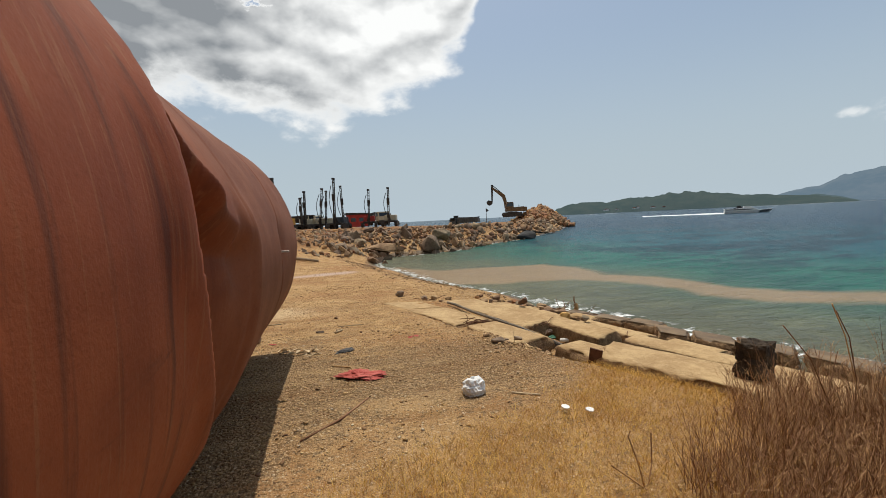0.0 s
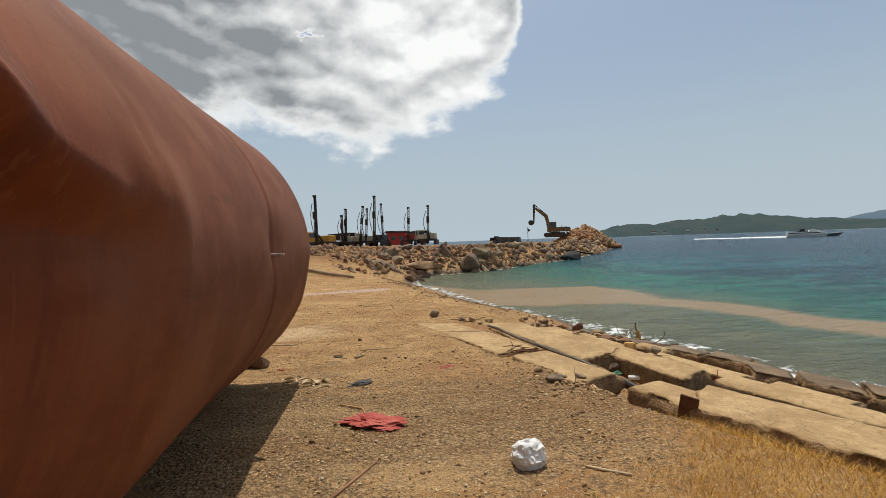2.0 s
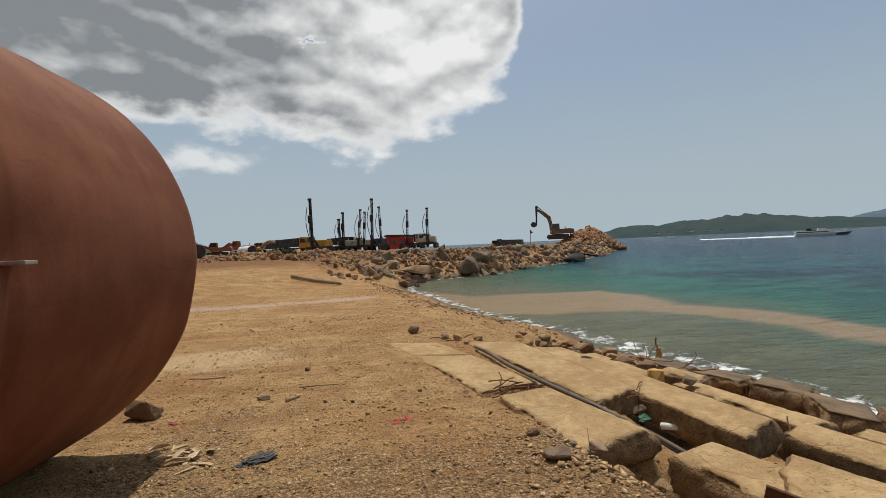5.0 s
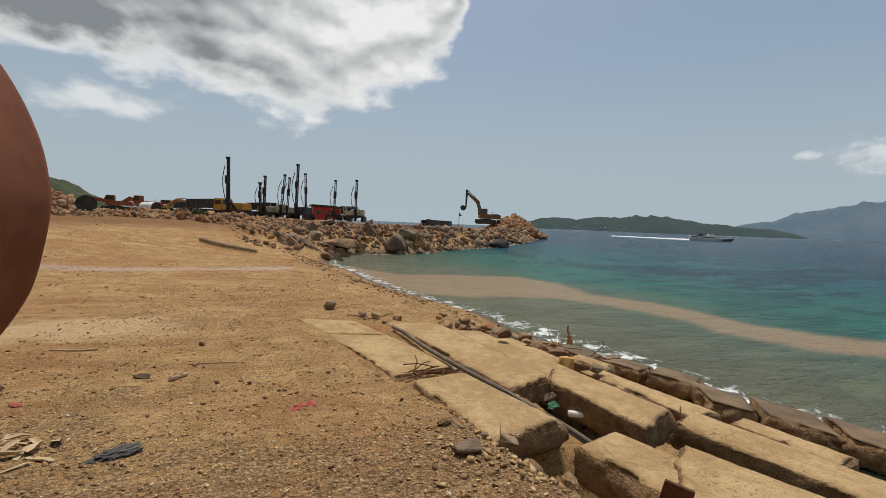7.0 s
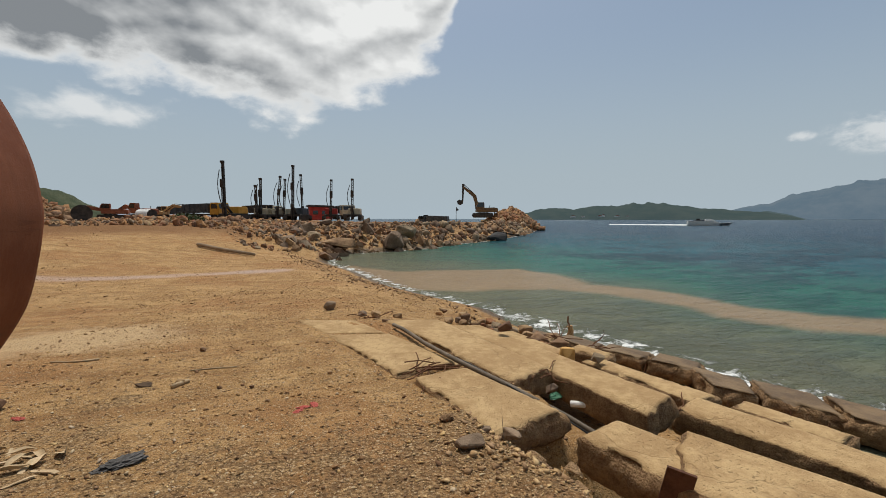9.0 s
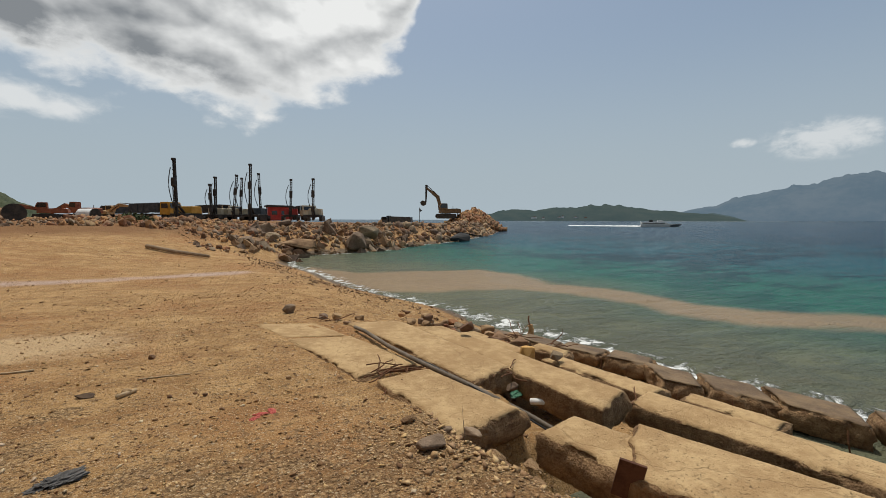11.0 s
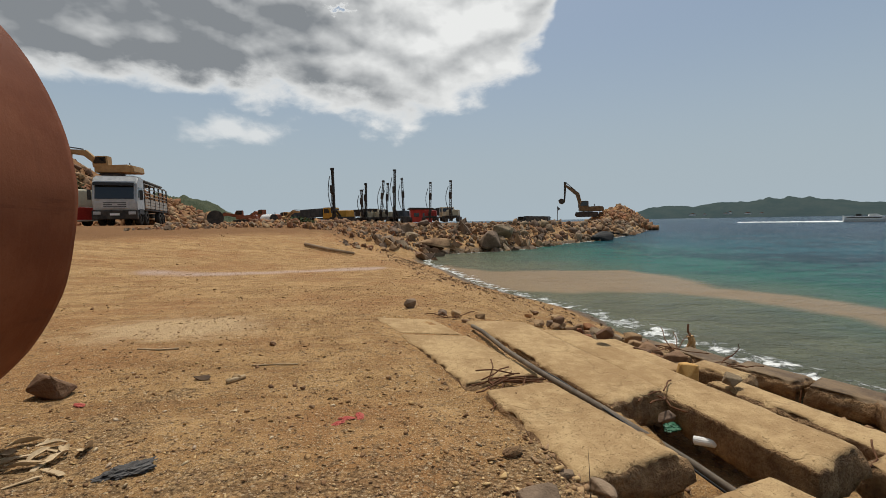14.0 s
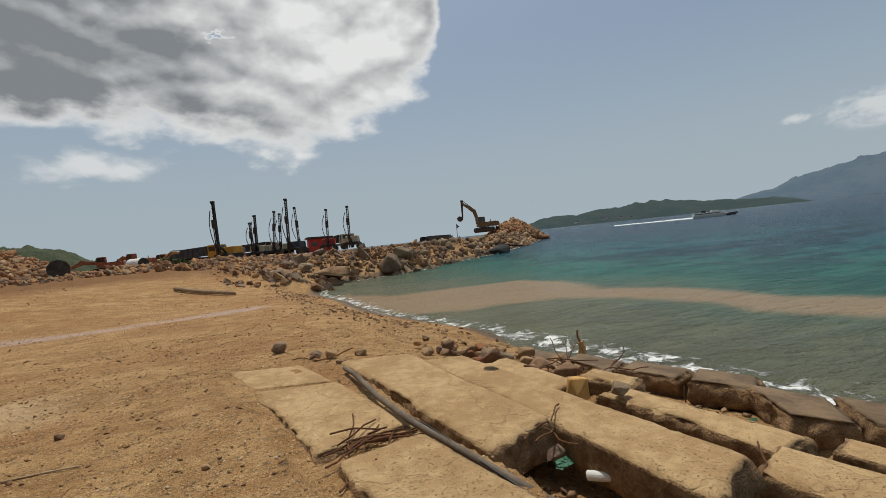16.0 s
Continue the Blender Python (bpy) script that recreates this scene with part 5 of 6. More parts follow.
generator = thing("generator", stand(-9.9, 66, PLAT, 20), "grey covered generator beside a drill rig", "generator")
part("housing", box((-1.1, -0.6, 0.3), (1.1, 0.6, 1.7), 0.12), plain("grey_paint", (0.2, 0.2, 0.19), (0.3, 0.29, 0.27), 2, 0.6), generator)
part("skid", box((-1.2, -0.5, 0.0), (1.2, 0.5, 0.3), 0.03), STEELDARK, generator)
excavator(stand(-22.2, 72, None, 100), ORANGEPAINT, "faded orange excavator with a lowered boom", 12, -20, 0.68)
excavator(stand(-19.6, 80, None, 60), ORANGEPAINT, "small faded orange excavator on the spoil", 15, -50, 0.8)
excavator(stand(-17.8, 90, None, 250), TANPAINT, "tan excavator with a folded boom", 30, -110, 0.75)
# excavators on the jetty's end and on the hill
excavator(pose(0.05 + 95 * math.sin(radians(21.4)), 1.5 + 95 * math.cos(radians(21.4)), 1.75, 0, 0, 78), DUSKPAINT, "tan excavator with a raised boom on the rock heap", 74, -88, 1.08)
excavator(pose(0.65 - 60 * math.sin(radians(34.6)), 2.33 + 60 * math.cos(radians(34.6)), gz(0.65 - 60 * math.sin(radians(34.6)), 2.33 + 60 * math.cos(radians(34.6))) - 0.15, 0, 0, 96), TANPAINT, "tan excavator working on the quarry slope", 42, -80, 0.9)

# the silver cargo truck
cargo = thing("cargo_truck", pose(0.65 - 37.5 * math.sin(radians(34.0)), 2.33 + 37.5 * math.cos(radians(34.0)), gz(0.65 - 37.5 * math.sin(radians(34.0)), 2.33 + 37.5 * math.cos(radians(34.0))) + 0.02, 0, 0, 200), "dusty silver stake-side cargo truck facing the yard", "truck")
part("chassis", box((-0.45, -7.8, 0.6), (0.45, 1.6, 0.95), 0.03), STEELDARK, cargo)
cab = part("cab", prism([(0.0, 0.95), (2.0, 0.95), (2.05, 1.6), (1.85, 2.85), (1.45, 3.3), (0.0, 3.35)], "x", -1.22, 1.22, 0.1), SILVER, cargo)
part("windscreen", prism([(2.075, 1.75), (2.095, 1.75), (1.93, 2.62), (1.91, 2.62)], "x", -1.05, 1.05), GLASS, cab)
part("sun_visor", prism([(1.9, 2.64), (2.2, 2.62), (2.15, 2.82), (1.86, 2.84)], "x", -1.1, 1.1, 0.02), BLACKPLASTIC, cab)
part("grille", box((-0.75, 2.02, 1.12), (0.75, 2.09, 1.62), 0.01), SILVER, cab)
for z in (1.2, 1.33, 1.46):
    part("grille_slot", box((-0.62, 2.075, z), (0.62, 2.1, z + 0.06)), BLACKPLASTIC, cab)
part("emblem", box((-0.14, 2.09, 1.33), (0.14, 2.115, 1.45), 0.02), SILVER, cab)
part("bumper", box((-1.24, 1.85, 0.4), (1.24, 2.2, 1.0), 0.06), STEELDARK, cab)
part("number_plate", box((-0.26, 2.2, 0.66), (0.26, 2.215, 0.8)), WHITE, cab)
for sx in (-1, 1):
    part("headlight", box((sx * 0.95 - 0.2, 2.17, 0.72), (sx * 0.95 + 0.2, 2.215, 0.92), 0.02), SILVER, cab)
    part("side_window", box((sx * 1.235 - 0.01, 0.55, 1.85), (sx * 1.235 + 0.01, 1.6, 2.55)), GLASS, cab)
    part("mirror", box((sx * 1.42 - 0.1, 1.7, 1.7), (sx * 1.42 + 0.1, 1.82, 2.35), 0.03), BLACKPLASTIC, cab)
    part("mudguard", prism([(0.15, 0.75), (1.65, 0.75), (1.5, 1.15), (0.3, 1.15)], "x", sx * 1.05 - 0.18, sx * 1.05 + 0.18, 0.03), BLACKPLASTIC, cab)
bed = part("cargo_bed", box((-1.2, -7.9, 1.05), (1.2, -0.25, 1.2), 0.02), STEELDARK, cargo)
for sx in (-1, 1):
    for k in range(5):
        y0 = -7.85 + k * 1.53
        for z in (1.22, 1.45, 1.68):
            part("side_board", box((sx * 1.2 - 0.03, y0, z), (sx * 1.2 + 0.03, y0 + 1.46, z + 0.2), 0.008), WEATHERED, bed)
        part("stake", box((sx * 1.2 - 0.05, y0 - 0.05, 1.15), (sx * 1.2 + 0.05, y0 + 0.05, 2.95), 0.01), STEELDARK, bed)
    for z in (2.05, 2.3, 2.6, 2.92):
        part("side_rail", box((sx * 1.2 - 0.03, -7.85, z), (sx * 1.2 + 0.03, -0.25, z + 0.06)), WEATHERED, bed)
for k in range(6):
    y0 = -7.8 + k * 1.5
    pts = [(1.2 * math.cos(a), y0, 2.95 + 0.32 * math.sin(a)) for a in np.linspace(0, math.pi, 9)]
    part("roof_hoop", tube(pts, 0.03, 6), STEELDARK, bed)
part("folded_tarpaulin", box((-1.0, -7.6, 3.2), (1.0, -0.5, 3.32), 0.05), plain("grey_canvas", (0.16, 0.16, 0.15), (0.26, 0.25, 0.23), 3, 0.9), bed)
part("front_rack", box((-1.2, -0.3, 1.2), (1.2, -0.2, 2.9), 0.02), STEELDARK, bed)
part("fuel_tank", box((0.75, -2.6, 0.5), (1.2, -1.5, 1.0), 0.06), STEELDARK, cargo)
for y in (0.9, -0.75, -5.2, -6.5):
    for sx in (-1, 1):
        wheel(cargo, sx * 1.02, y, 0.52, 0.32)

# the red and white bus
bus = thing("bus", pose(0.65 - 41 * math.sin(radians(40.0)), 2.33 + 41 * math.cos(radians(40.0)), gz(0.65 - 41 * math.sin(radians(40.0)), 2.33 + 41 * math.cos(radians(40.0))), 0, 0, 74), "small white bus with a red slanting stripe", "bus")
part("lower_body", box((-1.1, -3.6, 0.35), (1.1, 3.6, 1.3), 0.1), WHITE, bus)
part("upper_body", box((-1.08, -3.55, 1.3), (1.08, 3.5, 2.5), 0.12), plain("cream_paint", (0.6, 0.55, 0.4), (0.72, 0.66, 0.5), 2, 0.5), bus)
for sx in (-1, 1):
    part("red_stripe", prism([(-3.5, 0.4), (0.2, 0.4), (1.2, 1.32), (-3.5, 1.32)], "x", sx * 1.112 - 0.01, sx * 1.112 + 0.01), REDPAINT, bus)
    part("red_stripe", prism([(0.6, 0.4), (3.5, 0.4), (3.5, 0.75), (1.0, 0.75)], "x", sx * 1.112 - 0.01, sx * 1.112 + 0.01), REDPAINT, bus)
    for k in range(6):
        part("side_window", box((sx * 1.09 - 0.01, -3.3 + k * 1.1, 1.45), (sx * 1.09 + 0.01, -2.3 + k * 1.1, 2.15), 0.004), GLASS, bus)
part("rear_panel", box((-1.0, -3.62, 0.45), (1.0, -3.59, 1.28), 0.01), REDPAINT, bus)
for y in (-2.2, 2.2):
    for sx in (-1, 1):
        wheel(bus, sx * 0.95, y, 0.42, 0.26)

# short pipe offcuts by the spoil heap
def drum(x, y, r, length, turn, label, tilt=0.0, mat=None):
    th = thing("pipe_offcut", pose(x, y, gz(x, y) + r * 0.85, 90 + tilt, 0, turn), label, "pipe")
    bm = bmesh.new()
    rod(bm, (0, 0, 0), (0, 0, length), r, 28)
    part("shell", bm, mat or RUST, th)
    bm = bmesh.new()
    rod(bm, (0, 0, -0.02), (0, 0, 0.02), r * 1.02, 28)
    part("end_plate", bm, STEELDARK, th)


drum(0.05 - 33 * math.sin(radians(23.9)), 1.5 + 33 * math.cos(radians(23.9)), 0.5, 1.8, 204, "short rusty pipe offcut with a dark end")
drum(0.05 - 50 * math.sin(radians(17.9)), 1.5 + 50 * math.cos(radians(17.9)), 0.55, 1.5, 240, "short pale pipe offcut on the spoil", 0, WHITE)

# signal pole on the jetty
flag = thing("signal_pole", pose(0.05 + 80 * math.sin(radians(17.9)), 1.5 + 80 * math.cos(radians(17.9)), 0.4), "thin pole with a dark pennant on the jetty", "pole")
part("pole", rods([((0, 0, -0.8), (0, 0, 3.3), 0.05)]), STEELDARK, flag)
part("pennant", prism([(0.05, 2.5), (0.55, 2.75), (0.05, 3.2)], "y", -0.02, 0.02), DARKBLUE, flag)

# ---- boats ----
def hull(length, beam, height, mat, parent, name="hull"):
    bm = bmesh.new()
    rows = []
    for k in range(13):
        u = k / 12
        w = beam / 2 * (1 - max(0, (u - 0.55) / 0.45) ** 2) * (0.92 + 0.08 * min(1, u * 5))
        y = -length / 2 + u * length
        sheer = height * (1 + 0.35 * max(0, u - 0.5) ** 2 * 4)
        rows.append([bm.verts.new((sx * w * f, y + (0.1 * length * (z > 0) * u ** 6), z * sheer)) for sx, f, z in ((-1, 1, 1), (-1, 0.75, 0), (0, 0, -0.25), (1, 0.75, 0), (1, 1, 1))])
    for a, b in zip(rows, rows[1:]):
        for i in range(4):
            bm.faces.new((a[i], a[i + 1], b[i + 1], b[i]))
        bm.faces.new((a[4], a[0], b[0], b[4]))
    bm.faces.new(rows[0])
    bmesh.ops.recalc_face_normals(bm, faces=bm.faces)
    return part(name, bm, mat, parent)


def out_at(az, dist, z, turn):
    return pose(0.05 + dist * math.sin(radians(az)), 1.5 + dist * math.cos(radians(az)), z, 0, 0, turn)


ferry = thing("ferry", out_at(47.8, 190, SEA_Z, -132) @ Matrix.Scale(0.7, 4), "white high-speed ferry with a dark bow trailing foam", "boat")
hull(19, 4.4, 1.3, WHITE, ferry)
part("bow", prism([(5.2, 0.0), (9.0, 0.25), (10.6, 1.62), (4.6, 1.2)], "x", -1.5, 1.5, 0.1), DARKBLUE, ferry, "dark painted bow")
part("deckhouse", prism([(-9.5, 1.2), (5.5, 1.2), (3.0, 2.5), (-9.5, 2.5)], "x", -2.0, 2.0, 0.1), WHITE, ferry)
part("wheelhouse", prism([(-1.5, 2.5), (3.0, 2.5), (1.2, 3.5), (-1.2, 3.5)], "x", -1.5, 1.5, 0.1), WHITE, ferry)
for sx in (-1, 1):
    part("window_band", box((sx * 2.01 - 0.02, -9.0, 1.7), (sx * 2.01 + 0.02, 2.5, 2.1)), GLASS, ferry)
part("stern_rail", rods([((-1.9, -9.8, 1.2), (-1.9, -9.8, 2.9), 0.06), ((1.9, -9.8, 1.2), (1.9, -9.8, 2.9), 0.06), ((-1.9, -9.8, 2.9), (1.9, -9.8, 2.9), 0.06)]), WHITE, ferry)
# foam thrown up behind the ferry
g = np.random.RandomState(44)
foam_bm = bmesh.new()
ridge = []
for k in range(90):
    u = k / 89
    x, y = 135.5 - 13.5 * u, 133.0 + 28.0 * u
    tall = (0.55 - 0.25 * u) * g.uniform(0.45, 1.0)
    ridge.append([foam_bm.verts.new((x + dx, y + dx * 0.5, SEA_Z + dz)) for dx, dz in ((-1.6, -0.1), (-0.5, tall), (0.6, tall * g.uniform(0.6, 1)), (1.8, -0.1))])
for a, b in zip(ridge, ridge[1:]):
    for i in range(3):
        foam_bm.faces.new((a[i], a[i + 1], b[i + 1], b[i]))
tagged(part("wake", foam_bm, plain("sea_foam", (0.7, 0.72, 0.72), (0.85, 0.86, 0.85), 2, 0.8, bump=0.4, size=0.1)), "white foam wake trailing behind the ferry", "wake", kind="structure")
skiff = thing("fishing_boat", out_at(47.0, 420, SEA_Z, -140), "small dark fishing boat far out", "boat")
hull(9, 2.6, 1.2, DARKBLUE, skiff)
part("deckhouse", box((-0.9, -2.5, 1.2), (0.9, 0.5, 2.6), 0.1), STEELDARK, skiff)
ship = thing("cargo_ship", out_at(15.0, 640, SEA_Z, -105), "low dark cargo ship near the horizon", "boat")
hull(38, 7, 4.2, DARKBLUE, ship)
part("bridge", box((-3, -16, 4), (3, -9, 8), 0.3), STEELDARK, ship)
part("hatch", box((-2.6, -7, 4), (2.6, 12, 5.2), 0.2), STEELDARK, ship)

# ---- far shores ----
def far_hills(name, outline, dist, depth, mat, label, seed, rough=0.06):
    """A ridge along bearings with heights in degrees, rising from the sea."""
    azs = np.linspace(outline[0][0], outline[-1][0], 260)
    els = np.interp(azs, [p[0] for p in outline], [p[1] for p in outline])
    rows = 16
    co = []
    for j in range(rows):
        v = j / (rows - 1)
        lift = np.sin(min(1.0, v / 0.55) * math.pi / 2) ** 0.8 if v <= 0.55 else math.cos((v - 0.55) / 0.45 * math.pi / 2)
        rr = dist + depth * (v - 0.5)
        h = rr * np.tan(np.radians(els)) * lift
        h = h * (1 + rough * 2.5 * fbm(azs * 1.2, np.full_like(azs, v * 6), 1.0, 4, seed)) + rough * 6 * fbm(azs * 6, np.full_like(azs, v * 9), 1.0, 3, seed + 3) * (h > 2)
        co.append(np.stack([rr * np.sin(np.radians(azs)), rr * np.cos(np.radians(azs)), SEA_Z - 0.5 + np.maximum(h, 0) + (2.0 if 0 < v < 1 else 0) * (els > 0.02)], 1))
    n = len(azs)
    verts = np.concatenate(co)
    faces = [(j * n + i, j * n + i + 1, (j + 1) * n + i + 1, (j + 1) * n + i) for j in range(rows - 1) for i in range(n - 1)]
    me = bpy.data.meshes.new(name)
    me.from_pydata(verts.tolist(), [], faces)
    me.polygons.foreach_set("use_smooth", np.ones(len(faces), bool))
    me.materials.append(mat)
    return tagged(new(name, me), label, "hills", kind="structure")


# far hills glow faintly blue: distance haze painted into the material
def distant(name, a, b2, haze_glow, scale):
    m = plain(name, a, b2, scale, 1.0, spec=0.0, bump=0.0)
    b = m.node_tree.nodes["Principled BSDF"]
    b.inputs["Emission Color"].default_value = (*haze_glow, 1)
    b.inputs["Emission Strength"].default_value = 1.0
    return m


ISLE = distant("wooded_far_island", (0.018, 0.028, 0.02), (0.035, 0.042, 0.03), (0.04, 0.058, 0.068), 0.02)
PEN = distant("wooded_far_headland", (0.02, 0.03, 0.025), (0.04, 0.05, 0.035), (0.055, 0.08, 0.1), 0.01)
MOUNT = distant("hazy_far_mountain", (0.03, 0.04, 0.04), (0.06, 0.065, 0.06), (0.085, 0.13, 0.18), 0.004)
GREEN = plain("scrub_hill", (0.03, 0.045, 0.02), (0.07, 0.08, 0.04), 0.25, 0.95, bump=0.6, size=0.6)
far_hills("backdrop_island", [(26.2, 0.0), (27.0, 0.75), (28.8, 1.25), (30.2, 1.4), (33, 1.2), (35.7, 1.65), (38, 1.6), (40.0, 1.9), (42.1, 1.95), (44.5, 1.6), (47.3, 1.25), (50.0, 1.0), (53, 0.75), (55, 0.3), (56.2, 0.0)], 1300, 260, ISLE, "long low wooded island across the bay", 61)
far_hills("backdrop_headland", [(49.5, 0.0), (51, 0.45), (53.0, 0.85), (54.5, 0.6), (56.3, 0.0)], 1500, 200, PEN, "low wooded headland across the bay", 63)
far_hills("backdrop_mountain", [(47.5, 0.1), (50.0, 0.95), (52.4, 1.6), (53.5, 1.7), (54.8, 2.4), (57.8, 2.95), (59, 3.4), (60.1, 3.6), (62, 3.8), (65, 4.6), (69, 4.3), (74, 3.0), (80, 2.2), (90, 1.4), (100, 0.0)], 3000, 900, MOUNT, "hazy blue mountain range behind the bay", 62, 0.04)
far_hills("backdrop_hill", [(-60, 4.2), (-40, 4.0), (-32, 4.0), (-27.2, 3.7), (-25.4, 3.2), (-24.1, 2.6), (-22.6, 1.7), (-21, 0.9), (-19, 0.3)], 130, 30, GREEN, "dark green scrub hill behind the quarry", 64)
for k, (az, w, h) in enumerate([(33.0, 14, 5), (34.2, 8, 4), (36.2, 10, 5), (36.6, 6, 8), (38.2, 12, 5), (39.4, 8, 4)]):
    house = thing("island_house", out_at(az, 1185, SEA_Z + 1.5, -az), "tiny pale waterfront building on the island", "house", "houses on the island")
    part("wall", box((-w / 2, -4, 0), (w / 2, 4, h + 3)), WHITE, house)
    part("roof", prism([(-w / 2 - 0.5, h + 3), (w / 2 + 0.5, h + 3), (0, h + 5)], "y", -4.4, 4.4), ORANGEPAINT, house)

# ---- litter and small things ----
def crumple(name, m, radius, squash, mat, label, category, seed, rough=0.25, subdiv=4):
    """A crumpled sheet gathered into a lump."""
    bm = bmesh.new()
    bmesh.ops.create_icosphere(bm, subdivisions=subdiv, radius=1)
    off = Vector((seed * 3.1, seed * 1.7, seed))
    for v in bm.verts:
        n = v.co.normalized()
        d = 1 + rough * noise.fractal(n * 1.6 + off, 0.8, 2.2, 5) - rough * 0.8 * abs(noise.noise(n * 3.1 + off)) - 0.12 * abs(noise.noise(n * 8 + off))
        v.co = Vector((n.x * d * squash[0], n.y * d * squash[1], max(n.z * d, -0.55) * squash[2])) * radius
    ob = part(name, bm, mat)
    ob.matrix_world = m
    return tagged(ob, label, category)


BAGWHITE = plain("white_film", (0.68, 0.67, 0.64), (0.82, 0.81, 0.78), 12, 0.45, bump=0.3, local=True)
REDCLOTH = plain("red_cloth", (0.36, 0.06, 0.045), (0.5, 0.13, 0.1), 9, 0.9, bump=0.6, local=True, size=0.02)
RAG = plain("dark_film", (0.055, 0.05, 0.046), (0.12, 0.112, 0.105), 8, 0.7, bump=0.5, local=True, size=0.02)
PALEWOOD = plain("pale_wood", (0.42, 0.3, 0.17), (0.58, 0.44, 0.27), 9, 0.85, bump=0.3)
crumple("plastic_bag", pose(0.06, 2.31, gz(0.06, 2.31) + 0.06), 0.12, (1, 0.9, 0.95), BAGWHITE, "crumpled white plastic bag on gravel", "bag", 3, 0.22)
crumple("red_cloth", pose(-1.0, 3.2, gz(-1.0, 3.2) + 0.02, 0, 0, -30), 0.22, (1.25, 0.6, 0.16), REDCLOTH, "crumpled faded red cloth lying on gravel", "cloth", 5, 0.5, 5)
# dark brown block of unknown make, shaped as a rough box
bm = bmesh.new()
block(bm, (-0.17, -0.15, -0.02), (0.17, 0.15, 0.4), 0.0, (0.96, 0.94))
bmesh.ops.subdivide_edges(bm, edges=list(bm.edges), cuts=14, use_grid_fill=True)
for v in bm.verts:
    d = v.co - Vector((0, 0, 0.19))
    v.co += d.normalized() * (0.045 * noise.fractal(v.co * 7, 0.8, 2.1, 4) + 0.014 * noise.fractal(v.co * 26, 0.9, 2.1, 3))
    if v.co.z > 0.3:
        v.co.z -= 0.05 * abs(noise.noise(v.co * 9))
stub = part("post_stub", bm, plain("dark_brown_block", (0.028, 0.02, 0.014), (0.085, 0.058, 0.036), 9, 0.95, bump=1.0, size=0.03, local=True))
stub.matrix_world = pose(3.44, 2.36, -0.17, 0, 3, 24)
tagged(stub, "dark rough broken block standing on a slab", "post")
for x, y in ((0.68, 1.64), (0.85, 1.54)):
    bm = bmesh.new()
    rod(bm, (0, 0, 0), (0, 0, 0.008), 0.035, 18)
    lid = part("paper_lid", bm, BAGWHITE)
    lid.matrix_world = pose(x, y, gz(x, y) + 0.05, 6, 4, 0)
    tagged(lid, "small white paper lid on dry grass", "litter", "paper lids on the grass")


def stick(points, r, label, name="stick", mat=None, seed=1):
    pts = [(x, y, (gz(x, y) if z is None else z) + r) for x, y, z in points]
    return tagged(part(name, tube(pts, r, 7, 0.2, random.Random(seed)), mat or PALEWOOD, smooth=True), label, "stick")


stick([(0.42, 2.22, None), (0.52, 2.14, None), (0.63, 2.04, None)], 0.009, "pale dry stick on gravel")
stick([(-1.15, 3.0, None), (-1.05, 3.3, None), (-1.12, 3.6, None), (-1.35, 3.8, None)], 0.007, "thin bent twig beside the pipe", mat=TWIG)
for k, (x, y, a) in enumerate([(-2.0, 4.92, 20), (-1.85, 4.8, 75), (-1.66, 4.4, 140), (-1.95, 4.7, 100), (-1.75, 4.62, 10), (-1.6, 4.5, 60)]):
    bm = prism([(-0.1, 0), (0.08, 0), (0.11, 0.006), (-0.06, 0.01)], "x", -0.015, 0.018, 0.002)
    ob = part("wood_splinter", bm, PALEWOOD)
    ob.matrix_world = pose(x, y, gz(x, y) + 0.006, 8 - 3 * k, 6, a) @ Matrix.Scale(0.55 + 0.1 * k, 4)
    tagged(ob, "pale split wood splinter on the earth", "wood", "wood splinters")
crumple("film_rag", pose(-1.2, 4.48, gz(-1.2, 4.48) + 0.012, 0, 0, 35), 0.11, (1.2, 0.65, 0.2), RAG, "crumpled dark grey plastic film on the earth", "rag", 6, 0.55, 5)
for k, (x, y, a) in enumerate([(-1.95, 4.62, 10), (-1.86, 4.72, 70), (-1.78, 4.8, 130), (-1.9, 4.86, 40), (-2.05, 4.74, 160), (-1.7, 4.66, 95), (-1.8, 4.55, 20), (-2.1, 4.9, 55), (-1.62, 4.78, 115)]):
    bm = bmesh.new()
    bmesh.ops.create_grid(bm, x_segments=8, y_segments=4, size=1)
    for v in bm.verts:
        u, w = v.co.x, v.co.y * (1 - v.co.x ** 2) ** 0.6
        v.co = Vector((u * 0.085, w * 0.03, 0.02 + 0.022 * w * w + 0.02 * u * u * math.sin(k + 2 * u)))
    husk = part("dry_leaf", bm, PALEWOOD, smooth=True)
    husk.matrix_world = pose(x, y, gz(x, y) + 0.005, 12 - 5 * k, 4 * k - 12, a) @ Matrix.Scale(0.75 + 0.06 * k, 4)
    tagged(husk, "curled pale dry leaf on the earth", "leaf", "dry leaves by the pipe")
stick([(-1.36, 6.58, None), (-1.12, 6.62, None), (-0.9, 6.6, None)], 0.008, "pale forked twig on the earth", seed=4)
stick([(-1.4, 6.1, None), (-1.33, 6.17, None), (-1.28, 6.22, None)], 0.02, "short pale split stick on the earth", seed=6)
stick([(-2.95, 7.3, None), (-2.7, 7.28, None), (-2.5, 7.34, None)], 0.012, "pale driftwood stick on the earth", seed=7)
stick([(-1.5, 1.75, None), (-1.2, 2.1, None), (-0.95, 2.5, None)], 0.009, "dry bent branch beside the pipe", mat=TWIG, seed=8)
